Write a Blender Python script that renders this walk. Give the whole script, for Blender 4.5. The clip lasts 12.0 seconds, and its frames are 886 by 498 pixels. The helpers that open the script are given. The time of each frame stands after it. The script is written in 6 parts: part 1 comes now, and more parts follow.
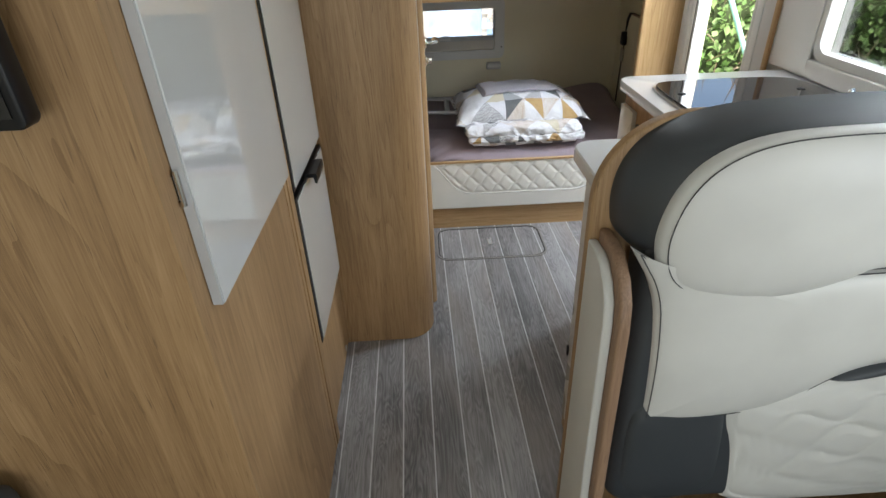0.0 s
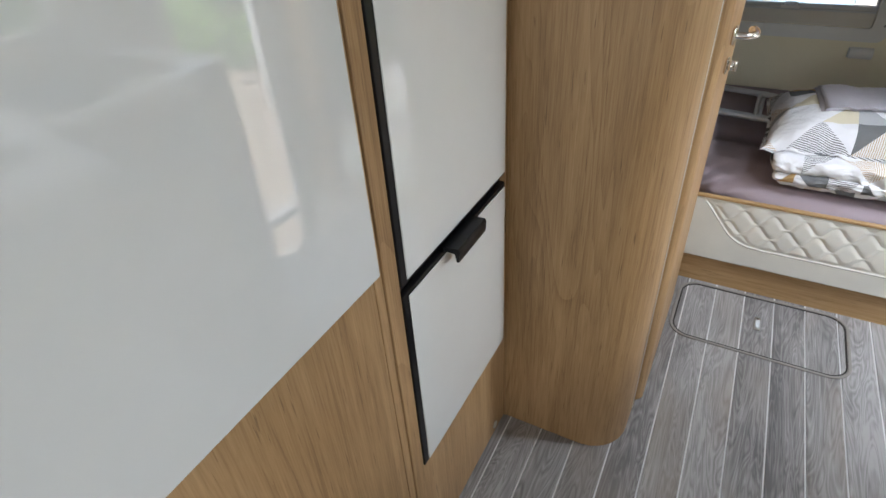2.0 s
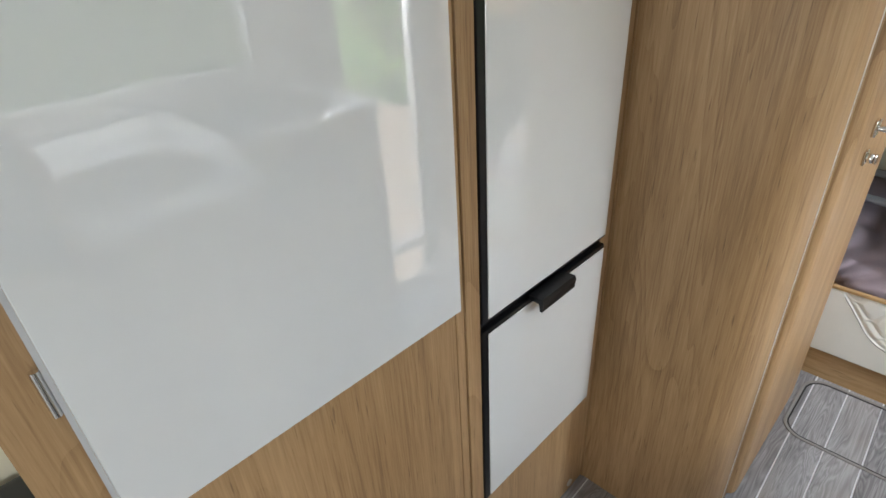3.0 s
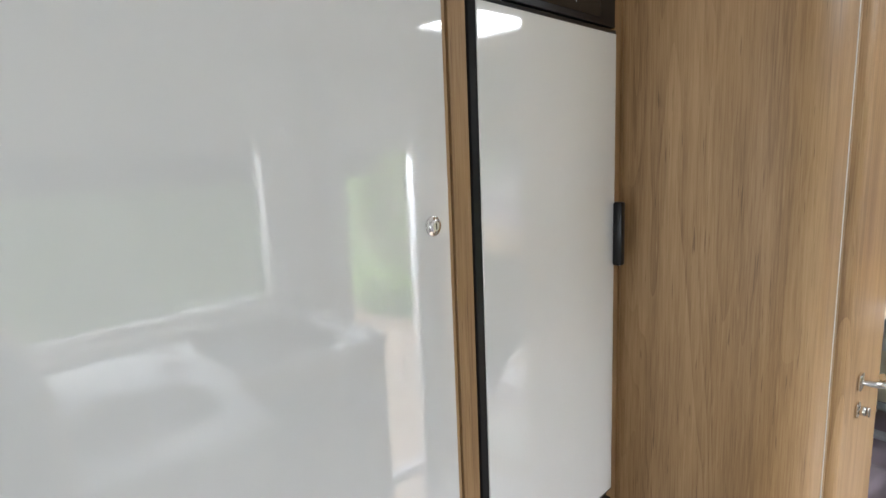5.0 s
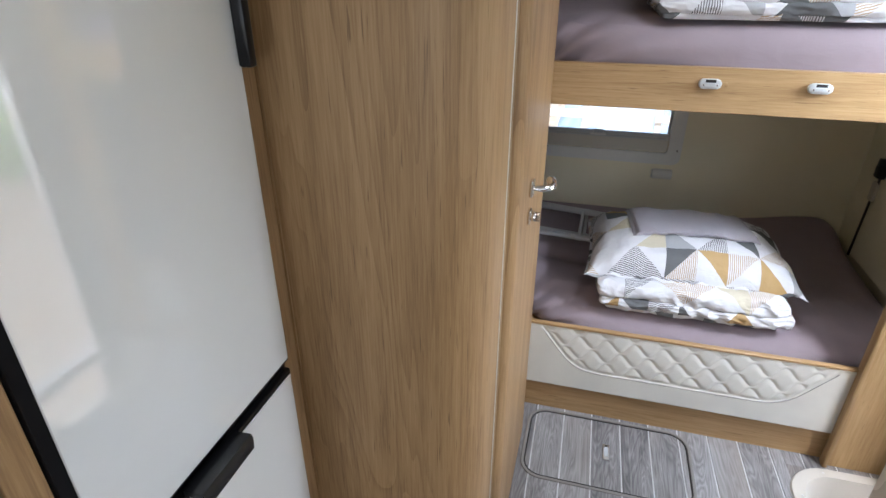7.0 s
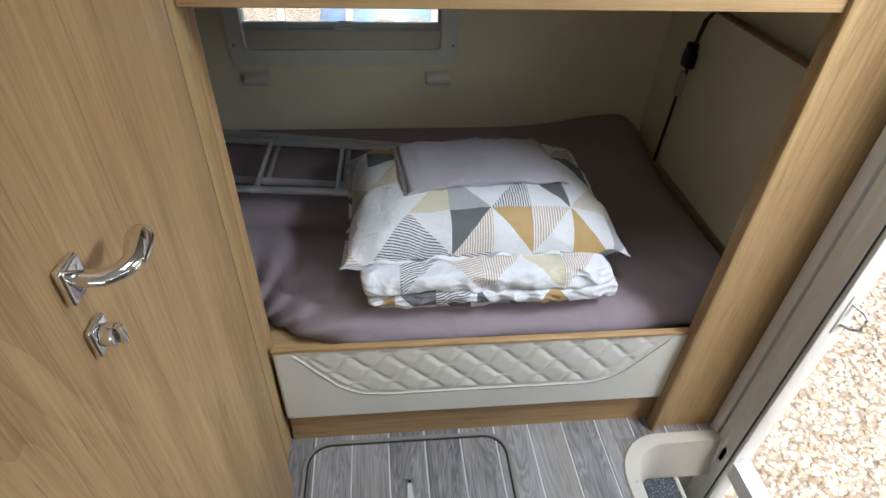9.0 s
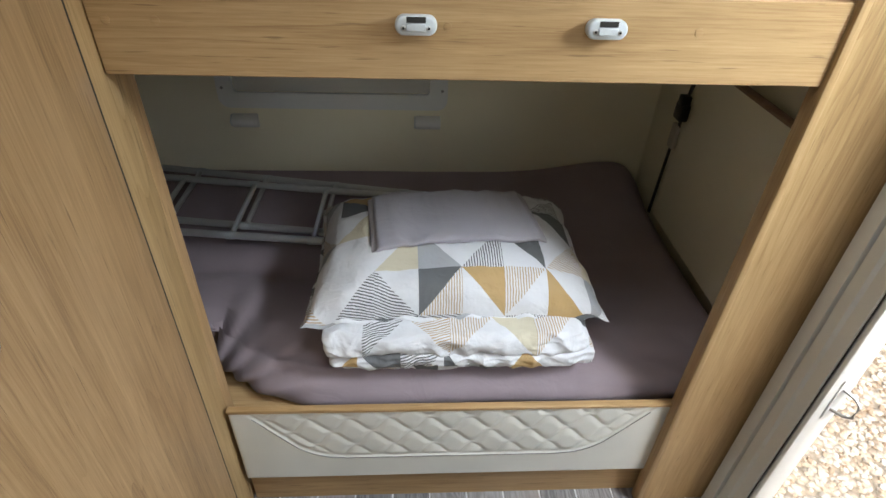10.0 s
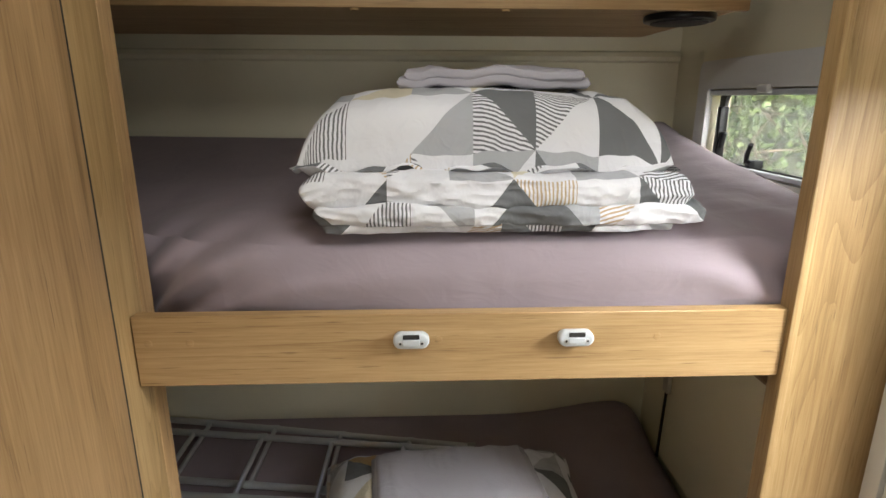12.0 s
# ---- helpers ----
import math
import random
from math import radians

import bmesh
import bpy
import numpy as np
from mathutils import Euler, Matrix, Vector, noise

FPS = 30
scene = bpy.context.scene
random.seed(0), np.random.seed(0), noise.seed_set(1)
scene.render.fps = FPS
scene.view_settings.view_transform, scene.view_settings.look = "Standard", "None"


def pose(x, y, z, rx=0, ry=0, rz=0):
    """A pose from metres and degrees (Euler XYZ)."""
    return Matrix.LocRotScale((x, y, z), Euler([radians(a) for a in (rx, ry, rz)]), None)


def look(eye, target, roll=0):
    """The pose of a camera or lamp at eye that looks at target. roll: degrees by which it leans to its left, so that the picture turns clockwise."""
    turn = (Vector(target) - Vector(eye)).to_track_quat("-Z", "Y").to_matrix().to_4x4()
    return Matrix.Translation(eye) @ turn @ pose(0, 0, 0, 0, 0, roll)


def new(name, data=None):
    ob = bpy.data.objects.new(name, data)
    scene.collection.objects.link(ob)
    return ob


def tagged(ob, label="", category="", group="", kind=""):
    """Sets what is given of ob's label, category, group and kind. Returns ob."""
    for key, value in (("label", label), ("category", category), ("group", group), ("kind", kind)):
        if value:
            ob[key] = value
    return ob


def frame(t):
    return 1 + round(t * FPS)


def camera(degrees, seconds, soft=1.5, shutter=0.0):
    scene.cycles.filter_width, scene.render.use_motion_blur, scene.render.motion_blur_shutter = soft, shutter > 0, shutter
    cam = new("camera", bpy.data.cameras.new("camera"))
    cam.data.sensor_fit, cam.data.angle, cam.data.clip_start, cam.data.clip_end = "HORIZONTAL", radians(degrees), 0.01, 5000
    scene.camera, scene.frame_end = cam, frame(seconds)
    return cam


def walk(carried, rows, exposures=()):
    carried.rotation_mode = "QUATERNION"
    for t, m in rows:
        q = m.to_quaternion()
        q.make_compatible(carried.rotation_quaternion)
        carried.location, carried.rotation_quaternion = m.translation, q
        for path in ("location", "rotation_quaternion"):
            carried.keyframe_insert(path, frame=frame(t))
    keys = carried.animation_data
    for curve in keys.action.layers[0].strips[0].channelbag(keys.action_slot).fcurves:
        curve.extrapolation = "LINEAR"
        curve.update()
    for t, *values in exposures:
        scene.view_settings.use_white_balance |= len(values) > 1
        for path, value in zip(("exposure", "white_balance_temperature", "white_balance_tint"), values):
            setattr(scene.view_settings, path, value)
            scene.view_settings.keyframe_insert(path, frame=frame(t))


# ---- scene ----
cam = camera(77.66, 12.0)
PATH = [
    (0, (0.515, 0.357, 1.448), (0.552, 2.073, 0.422), -2.39),
    (0.5, (0.536, 0.598, 1.438), (0.545, 2.346, 0.466), -1.61),
    (1, (0.550, 0.882, 1.454), (0.310, 2.591, 0.442), -1.90),
    (1.5, (0.541, 1.056, 1.434), (0.010, 2.650, 0.348), -3.01),
    (2, (0.579, 1.081, 1.431), (-0.250, 2.472, 0.258), -4.09),
    (2.5, (0.647, 1.057, 1.441), (-0.429, 2.266, 0.265), -4.65),
    (3, (0.676, 1.057, 1.483), (-0.562, 2.248, 0.459), -3.41),
    (3.5, (0.697, 1.057, 1.526), (-0.636, 2.290, 0.688), -2.38),
    (3.7, (0.697, 1.050, 1.522), (-0.655, 2.325, 0.783), -2.25),
    (5.3, (0.703, 1.039, 1.611), (-0.710, 2.431, 1.354), -1.99),
    (5.5, (0.705, 1.039, 1.620), (-0.711, 2.436, 1.403), -1.82),
    (6, (0.690, 1.049, 1.608), (-0.650, 2.510, 1.345), -1.16),
    (6.5, (0.658, 1.141, 1.549), (-0.361, 2.754, 0.947), -0.96),
    (7, (0.640, 1.362, 1.479), (0.164, 3.079, 0.574), 0.00),
    (7.5, (0.614, 1.566, 1.458), (0.679, 3.255, 0.388), 2.50),
    (7.7, (0.630, 1.648, 1.442), (0.800, 3.305, 0.338), 2.45),
    (9.3, (0.822, 2.183, 1.369), (1.012, 3.713, 0.095), 2.39),
    (9.5, (0.847, 2.203, 1.383), (1.032, 3.727, 0.100), 2.01),
    (10, (0.908, 2.206, 1.408), (1.025, 3.810, 0.219), 2.46),
    (10.5, (0.926, 2.204, 1.460), (0.963, 3.919, 0.432), 1.38),
    (11, (0.927, 2.199, 1.497), (0.945, 4.010, 0.648), 0.90),
    (11.5, (0.928, 2.188, 1.534), (0.973, 4.069, 0.856), 0.63),
    (12, (0.931, 2.183, 1.570), (1.011, 4.111, 1.043), 0.13),
]
EXPOSURES = [(0, 1.85, 6200, 8), (0.5, 2.03, 6250, 9), (1.2, 1.96, 6250, 9), (2.0, 2.04, 6250, 10), (2.5, 2.10, 6250, 10), (3.5, 2.14, 6250, 10), (5.5, 2.25, 6200, 12), (6.5, 2.25, 6000, 12), (7.0, 2.02, 6000, 12), (7.5, 1.86, 5900, 13), (9.5, 1.60, 6250, 7), (10.5, 1.66, 6450, 7), (12.0, 1.80, 7000, 10)]
walk(cam, [(t, look(eye, target, roll)) for t, eye, target, roll in PATH], EXPOSURES)

# ---- world, sun, large lights ----
SUN_ELEV, SUN_ROT = radians(56), radians(178)
world = bpy.data.worlds.new("sky_world")
scene.world = world
world.use_nodes = True
wn = world.node_tree.nodes
wn.clear()
w_sky = wn.new("ShaderNodeTexSky")
w_sky.sky_type, w_sky.sun_disc = "NISHITA", False
w_sky.sun_elevation, w_sky.sun_rotation = SUN_ELEV, SUN_ROT
w_sky.air_density, w_sky.dust_density, w_sky.ozone_density = 1.0, 7.0, 1.0
w_bg = wn.new("ShaderNodeBackground")
w_bg.inputs["Strength"].default_value = 0.15
w_out = wn.new("ShaderNodeOutputWorld")
world.node_tree.links.new(w_sky.outputs[0], w_bg.inputs[0])
world.node_tree.links.new(w_bg.outputs[0], w_out.inputs[0])

sun_data = bpy.data.lights.new("sun", "SUN")
sun_data.energy, sun_data.angle, sun_data.color = 1.45, radians(12), (1.0, 0.96, 0.90)
sun = new("sun", sun_data)
sun_dir = Vector((math.sin(SUN_ROT) * math.cos(SUN_ELEV), math.cos(SUN_ROT) * math.cos(SUN_ELEV), math.sin(SUN_ELEV)))
sun.matrix_world = look(sun_dir * 40, (0, 0, 0))


def area_lamp(name, eye, target, w, h, watts, color=(0.93, 0.97, 1.0)):
    d = bpy.data.lights.new(name, "AREA")
    d.shape, d.size, d.size_y, d.energy, d.color = "RECTANGLE", w, h, watts, color
    o = new(name, d)
    o.matrix_world = look(eye, target)
    return o


# added fill lamps for an assumed windscreen and lounge windows, then the roof light
area_lamp("front_fill_light", (0.7, -1.93, 1.2), (0.7, 0.0, 0.95), 1.6, 0.7, 6.0)
area_lamp("lounge_fill_light", (1.72, 0.35, 1.25), (0.0, 0.35, 1.1), 0.9, 0.5, 2.0)
area_lamp("roof_light", (1.025, 2.6, 2.046), (1.025, 2.6, 0.0), 0.32, 0.33, 1.3)
# lamp added outside above the doorway, out of sight, to boost sky light
area_lamp("entrance_sky_fill", (1.99, 2.56, 1.70), (0.7, 2.75, 0.3), 0.48, 0.14, 10.0, (0.88, 0.94, 1.0))

# hidden lamp added outside over the kitchen window to brighten oak door and column
area_lamp("kitchen_sky_fill", (1.95, 1.55, 1.73), (0.4, 2.1, 0.8), 0.90, 0.12, 5.0, (0.93, 0.97, 1.0))
# small extra lamp outside over the bunk window, standing in for sky
area_lamp("bunk_sky_fill", (1.92, 3.45, 1.67), (1.2, 3.45, 1.35), 0.50, 0.08, 0.9, (0.93, 0.97, 1.0))

# ---- materials ----


def nodes_of(name, rough=0.5, metal=0.0, spec=0.5):
    m = bpy.data.materials.new(name)
    m.use_nodes = True
    nt = m.node_tree
    b = nt.nodes["Principled BSDF"]
    b.inputs["Roughness"].default_value = rough
    b.inputs["Metallic"].default_value = metal
    b.inputs["Specular IOR Level"].default_value = spec
    return m, nt, b


def math_n(nt, op, a, b=0.0):
    n = nt.nodes.new("ShaderNodeMath")
    n.operation = op
    for i, v in enumerate((a, b)):
        if isinstance(v, bpy.types.NodeSocket):
            nt.links.new(v, n.inputs[i])
        else:
            n.inputs[i].default_value = v
    return n.outputs[0]


def mix_c(nt, fac, a, b, blend="MIX"):
    n = nt.nodes.new("ShaderNodeMix")
    n.data_type, n.blend_type = "RGBA", blend
    for i, v in ((0, fac), (6, a), (7, b)):
        if isinstance(v, bpy.types.NodeSocket):
            nt.links.new(v, n.inputs[i])
        else:
            n.inputs[i].default_value = (*v, 1) if isinstance(v, tuple) and len(v) == 3 else v
    return n.outputs[2]


def ramp(nt, fac, stops, constant=False):
    n = nt.nodes.new("ShaderNodeValToRGB")
    cr = n.color_ramp
    if constant:
        cr.interpolation = "CONSTANT"
    while len(cr.elements) < len(stops):
        cr.elements.new(0.5)
    for e, (p, c) in zip(cr.elements, stops):
        e.position = p
        e.color = (*c, 1) if len(c) == 3 else c
    nt.links.new(fac, n.inputs[0])
    return n.outputs[0]


def obj_coord(nt, scale=(1, 1, 1), rot=(0, 0, 0)):
    tc = nt.nodes.new("ShaderNodeTexCoord")
    mp = nt.nodes.new("ShaderNodeMapping")
    mp.inputs["Scale"].default_value = scale
    mp.inputs["Rotation"].default_value = rot
    nt.links.new(tc.outputs["Object"], mp.inputs[0])
    return mp.outputs[0]


def noise_n(nt, vec, scale, detail=3.0, rough=0.5, dist=0.0):
    n = nt.nodes.new("ShaderNodeTexNoise")
    nt.links.new(vec, n.inputs["Vector"])
    n.inputs["Scale"].default_value, n.inputs["Detail"].default_value = scale, detail
    n.inputs["Roughness"].default_value, n.inputs["Distortion"].default_value = rough, dist
    return n.outputs["Fac"]


def bump_n(nt, b, height, strength=0.2, dist=0.001):
    n = nt.nodes.new("ShaderNodeBump")
    n.inputs["Strength"].default_value, n.inputs["Distance"].default_value = strength, dist
    nt.links.new(height, n.inputs["Height"])
    nt.links.new(n.outputs[0], b.inputs["Normal"])


def plain(name, color, rough=0.5, metal=0.0, grain=60.0, vary=0.06, bump=0.05, spec=0.5):
    """A surface of one colour with faint wear at two scales."""
    m, nt, b = nodes_of(name, rough, metal, spec)
    v = obj_coord(nt)
    f1, f2 = noise_n(nt, v, grain, 4), noise_n(nt, v, 4.0, 2)
    f = math_n(nt, "ADD", math_n(nt, "MULTIPLY", f1, 0.4), math_n(nt, "MULTIPLY", f2, 0.6))
    lo, hi = tuple(c * (1 - vary) for c in color), tuple(min(1, c * (1 + vary)) for c in color)
    nt.links.new(ramp(nt, f, [(0.3, lo), (0.7, hi)]), b.inputs["Base Color"])
    if rough > 0.02:
        r = math_n(nt, "ADD", math_n(nt, "MULTIPLY", f2, rough * 0.3), rough * 0.85)
        nt.links.new(r, b.inputs["Roughness"])
    if bump:
        bump_n(nt, b, f1, bump, 0.0006)
    return m


def wood(name, axis, dark, mid, light, rough=0.5, offset=0.0, along=1.0):
    """Oak foil: long fibre along the axis, cathedral figure, short dark pores."""
    m, nt, b = nodes_of(name, rough)
    tc = nt.nodes.new("ShaderNodeTexCoord")
    add = nt.nodes.new("ShaderNodeVectorMath")
    add.operation = "ADD"
    add.inputs[1].default_value = (offset, offset * 0.7, offset * 1.3)
    nt.links.new(tc.outputs["Object"], add.inputs[0])

    def mapped(k):
        mp = nt.nodes.new("ShaderNodeMapping")
        sc = [1.0, 1.0, 1.0]
        sc["xyz".index(axis)] = k
        mp.inputs["Scale"].default_value = sc
        nt.links.new(add.outputs[0], mp.inputs[0])
        return mp.outputs[0]
    broad = noise_n(nt, mapped(0.10 * along), 9.0, 4, 0.6, 0.6)
    figure = noise_n(nt, mapped(0.11 * along), 7.0, 2, 0.4, 0.7)
    rings = math_n(nt, "FRACT", math_n(nt, "MULTIPLY", figure, 13.0))
    rings = math_n(nt, "POWER", rings, 2.5)
    # the figure shows in places only, the rest is straight grain
    where = ramp(nt, noise_n(nt, mapped(0.3 * along), 4.0, 2), [(0.45, (0.12, 0.12, 0.12)), (0.62, (1, 1, 1))])
    rings = math_n(nt, "MULTIPLY", math_n(nt, "SUBTRACT", rings, 0.28), where)
    fibre = noise_n(nt, mapped(0.03), 330.0, 4, 0.65)
    lines = noise_n(nt, mapped(0.02), 75.0, 3, 0.55)
    pores = noise_n(nt, mapped(0.045), 260.0, 2, 0.5)
    pore_m = ramp(nt, pores, [(0.66, (0, 0, 0)), (0.74, (1, 1, 1))])
    streak = noise_n(nt, mapped(0.07), 62.0, 2, 0.5)
    streak_m = ramp(nt, streak, [(0.66, (0, 0, 0)), (0.8, (1, 1, 1))])
    f = math_n(nt, "ADD", math_n(nt, "MULTIPLY", broad, 0.40), math_n(nt, "MULTIPLY", fibre, 0.36))
    f = math_n(nt, "ADD", f, math_n(nt, "MULTIPLY", lines, 0.24))
    f = math_n(nt, "SUBTRACT", f, math_n(nt, "MULTIPLY", rings, 0.10))
    col = ramp(nt, f, [(0.375, dark), (0.5, mid), (0.625, light)])
    fleck = ramp(nt, noise_n(nt, mapped(0.05), 190.0, 2, 0.5), [(0.64, (0, 0, 0)), (0.74, (1, 1, 1))])
    col = mix_c(nt, math_n(nt, "MULTIPLY", fleck, 0.32), col, tuple(c * 1.12 for c in light))
    col = mix_c(nt, math_n(nt, "MULTIPLY", streak_m, 0.32), col, tuple(c * 0.8 for c in dark))
    col = mix_c(nt, math_n(nt, "MULTIPLY", pore_m, 0.65), col, tuple(c * 0.55 for c in dark))
    nt.links.new(col, b.inputs["Base Color"])
    bump_n(nt, b, math_n(nt, "SUBTRACT", fibre, math_n(nt, "MULTIPLY", pore_m, 0.6)), 0.15, 0.0005)
    return m


OAK_D, OAK_M, OAK_L = (0.232, 0.132, 0.057), (0.355, 0.216, 0.100), (0.450, 0.290, 0.146)
M_OAK = wood("oak_upright", "z", OAK_D, OAK_M, OAK_L)
M_OAK2 = wood("oak_upright_door", "z", OAK_D, OAK_M, OAK_L, offset=3.7)
M_OAK3 = wood("oak_upright_bunk", "z", (0.255, 0.154, 0.062), (0.36, 0.230, 0.102), (0.445, 0.302, 0.148), offset=8.1)
M_OAKX = wood("oak_across", "x", (0.285, 0.165, 0.066), (0.40, 0.252, 0.115), (0.49, 0.33, 0.165), offset=5.2)
M_OAKY = wood("oak_along", "y", OAK_D, OAK_M, OAK_L, offset=2.2)
M_EDGE = wood("walnut_edge_band", "z", (0.20, 0.12, 0.07), (0.29, 0.18, 0.11), (0.36, 0.24, 0.15), offset=1.3)

M_GLOSS = plain("white_gloss_front", (0.71, 0.72, 0.715), 0.035, grain=30, vary=0.012, bump=0.0)
M_FRIDGE = plain("white_glass_front", (0.77, 0.775, 0.76), 0.05, grain=30, vary=0.012, bump=0.0)
for gloss_m in (M_GLOSS, M_FRIDGE):
    gloss_b = gloss_m.node_tree.nodes["Principled BSDF"]
    gloss_b.inputs["Specular IOR Level"].default_value = 0.9
    gloss_b.inputs["Coat Weight"].default_value, gloss_b.inputs["Coat Roughness"].default_value = 0.8, 0.03
M_EDGEGREY = plain("pale_grey_edge", (0.5, 0.5, 0.5), 0.3, vary=0.03)
M_CREAMFRONT = plain("cream_matt_front", (0.62, 0.585, 0.52), 0.28, vary=0.02)
M_BLACK = plain("black_plastic", (0.007, 0.007, 0.008), 0.32, vary=0.2, spec=0.3)
# near-black fill that stands in for the shade inside gaps and slots
M_DARKGAP = plain("dark_gap", (0.02, 0.018, 0.016), 0.8)
M_CHROME = plain("chrome", (0.82, 0.82, 0.82), 0.08, 1.0, bump=0.0, vary=0.02)
M_STEEL = plain("brushed_steel", (0.58, 0.57, 0.56), 0.3, 1.0, grain=240)
M_ALU = plain("aluminium", (0.56, 0.57, 0.58), 0.36, 0.65, grain=200)
M_WHITEPLAST = plain("white_plastic", (0.72, 0.72, 0.70), 0.4, vary=0.03)
M_GREYPLAST = plain("grey_plastic", (0.52, 0.55, 0.57), 0.35, vary=0.03)
M_FRAME = plain("door_frame_white", (0.62, 0.625, 0.60), 0.35, vary=0.03)
M_BEIGEPLAST = plain("beige_step_plastic", (0.50, 0.47, 0.41), 0.5, grain=400, bump=0.25)
M_CREAMWALL = plain("cream_wall_lining", (0.80, 0.75, 0.585), 0.5, grain=300, vary=0.03, bump=0.1)
M_WALLWHITE = plain("kitchen_wall_lining", (0.70, 0.69, 0.65), 0.25, grain=200, vary=0.02)
M_CEIL = plain("ceiling_lining", (0.74, 0.72, 0.68), 0.6)
M_WORKTOP = plain("worktop_pale_grey", (0.66, 0.66, 0.65), 0.16, grain=500, vary=0.02, bump=0.02)
M_RUBBER = plain("black_rubber", (0.02, 0.02, 0.02), 0.6)
M_SEALGREY = plain("grey_seal", (0.30, 0.295, 0.285), 0.4)
M_TAUPE = plain("hatch_frame_taupe", (0.22, 0.205, 0.19), 0.45)
M_BLIND = plain("blind_fabric", (0.62, 0.60, 0.55), 0.7, grain=300)
M_SCREEN = plain("screen_black", (0.008, 0.008, 0.009), 0.12, bump=0.0)


def leather(name, color, rough=0.42):
    m, nt, b = nodes_of(name, rough)
    v = obj_coord(nt)
    n = nt.nodes.new("ShaderNodeTexVoronoi")
    n.inputs["Scale"].default_value = 900
    nt.links.new(v, n.inputs["Vector"])
    big = noise_n(nt, v, 6, 3)
    lo, hi = tuple(c * 0.95 for c in color), tuple(min(1, c * 1.04) for c in color)
    nt.links.new(ramp(nt, big, [(0.35, lo), (0.65, hi)]), b.inputs["Base Color"])
    bump_n(nt, b, n.outputs["Distance"], 0.14, 0.0004)
    return m


M_CREAM = leather("cream_leatherette", (0.68, 0.665, 0.61))
M_CREAMSEAT = leather("cream_seat_leatherette", (0.63, 0.622, 0.585))
M_CHAR = leather("charcoal_leatherette", (0.045, 0.05, 0.055), 0.45)
M_THREAD = plain("dark_thread", (0.06, 0.06, 0.06), 0.8)


def cloth(name, color, weave=900.0, wrinkle=0.0):
    m, nt, b = nodes_of(name, 0.85, spec=0.25)
    v = obj_coord(nt)
    big, fine = noise_n(nt, v, 5, 3), noise_n(nt, v, weave, 2)
    lo, hi = tuple(c * 0.92 for c in color), tuple(c * 1.06 for c in color)
    nt.links.new(ramp(nt, big, [(0.3, lo), (0.7, hi)]), b.inputs["Base Color"])
    b.inputs["Sheen Weight"].default_value = 0.12
    # drawn wrinkles, longer one way, over the weave
    w1 = math_n(nt, "ABSOLUTE", math_n(nt, "SUBTRACT", noise_n(nt, obj_coord(nt, (1.0, 0.55, 1.6), (0, 0, 0.5)), 9, 3, 0.5, 1.2), 0.5))
    w2 = math_n(nt, "ABSOLUTE", math_n(nt, "SUBTRACT", noise_n(nt, obj_coord(nt, (0.5, 1.0, 1.5), (0, 0, -0.4)), 23, 2, 0.5, 0.8), 0.5))
    hgt = math_n(nt, "ADD", math_n(nt, "MULTIPLY", w1, -wrinkle), math_n(nt, "MULTIPLY", w2, -0.35 * wrinkle))
    bump_n(nt, b, math_n(nt, "ADD", hgt, math_n(nt, "MULTIPLY", fine, 0.012)), 0.5, 0.012)
    return m


M_SHEET = cloth("mauve_sheet", (0.285, 0.230, 0.256), wrinkle=0.55)
M_FOLDED = cloth("lilac_folded_sheet", (0.385, 0.368, 0.405), wrinkle=0.9)


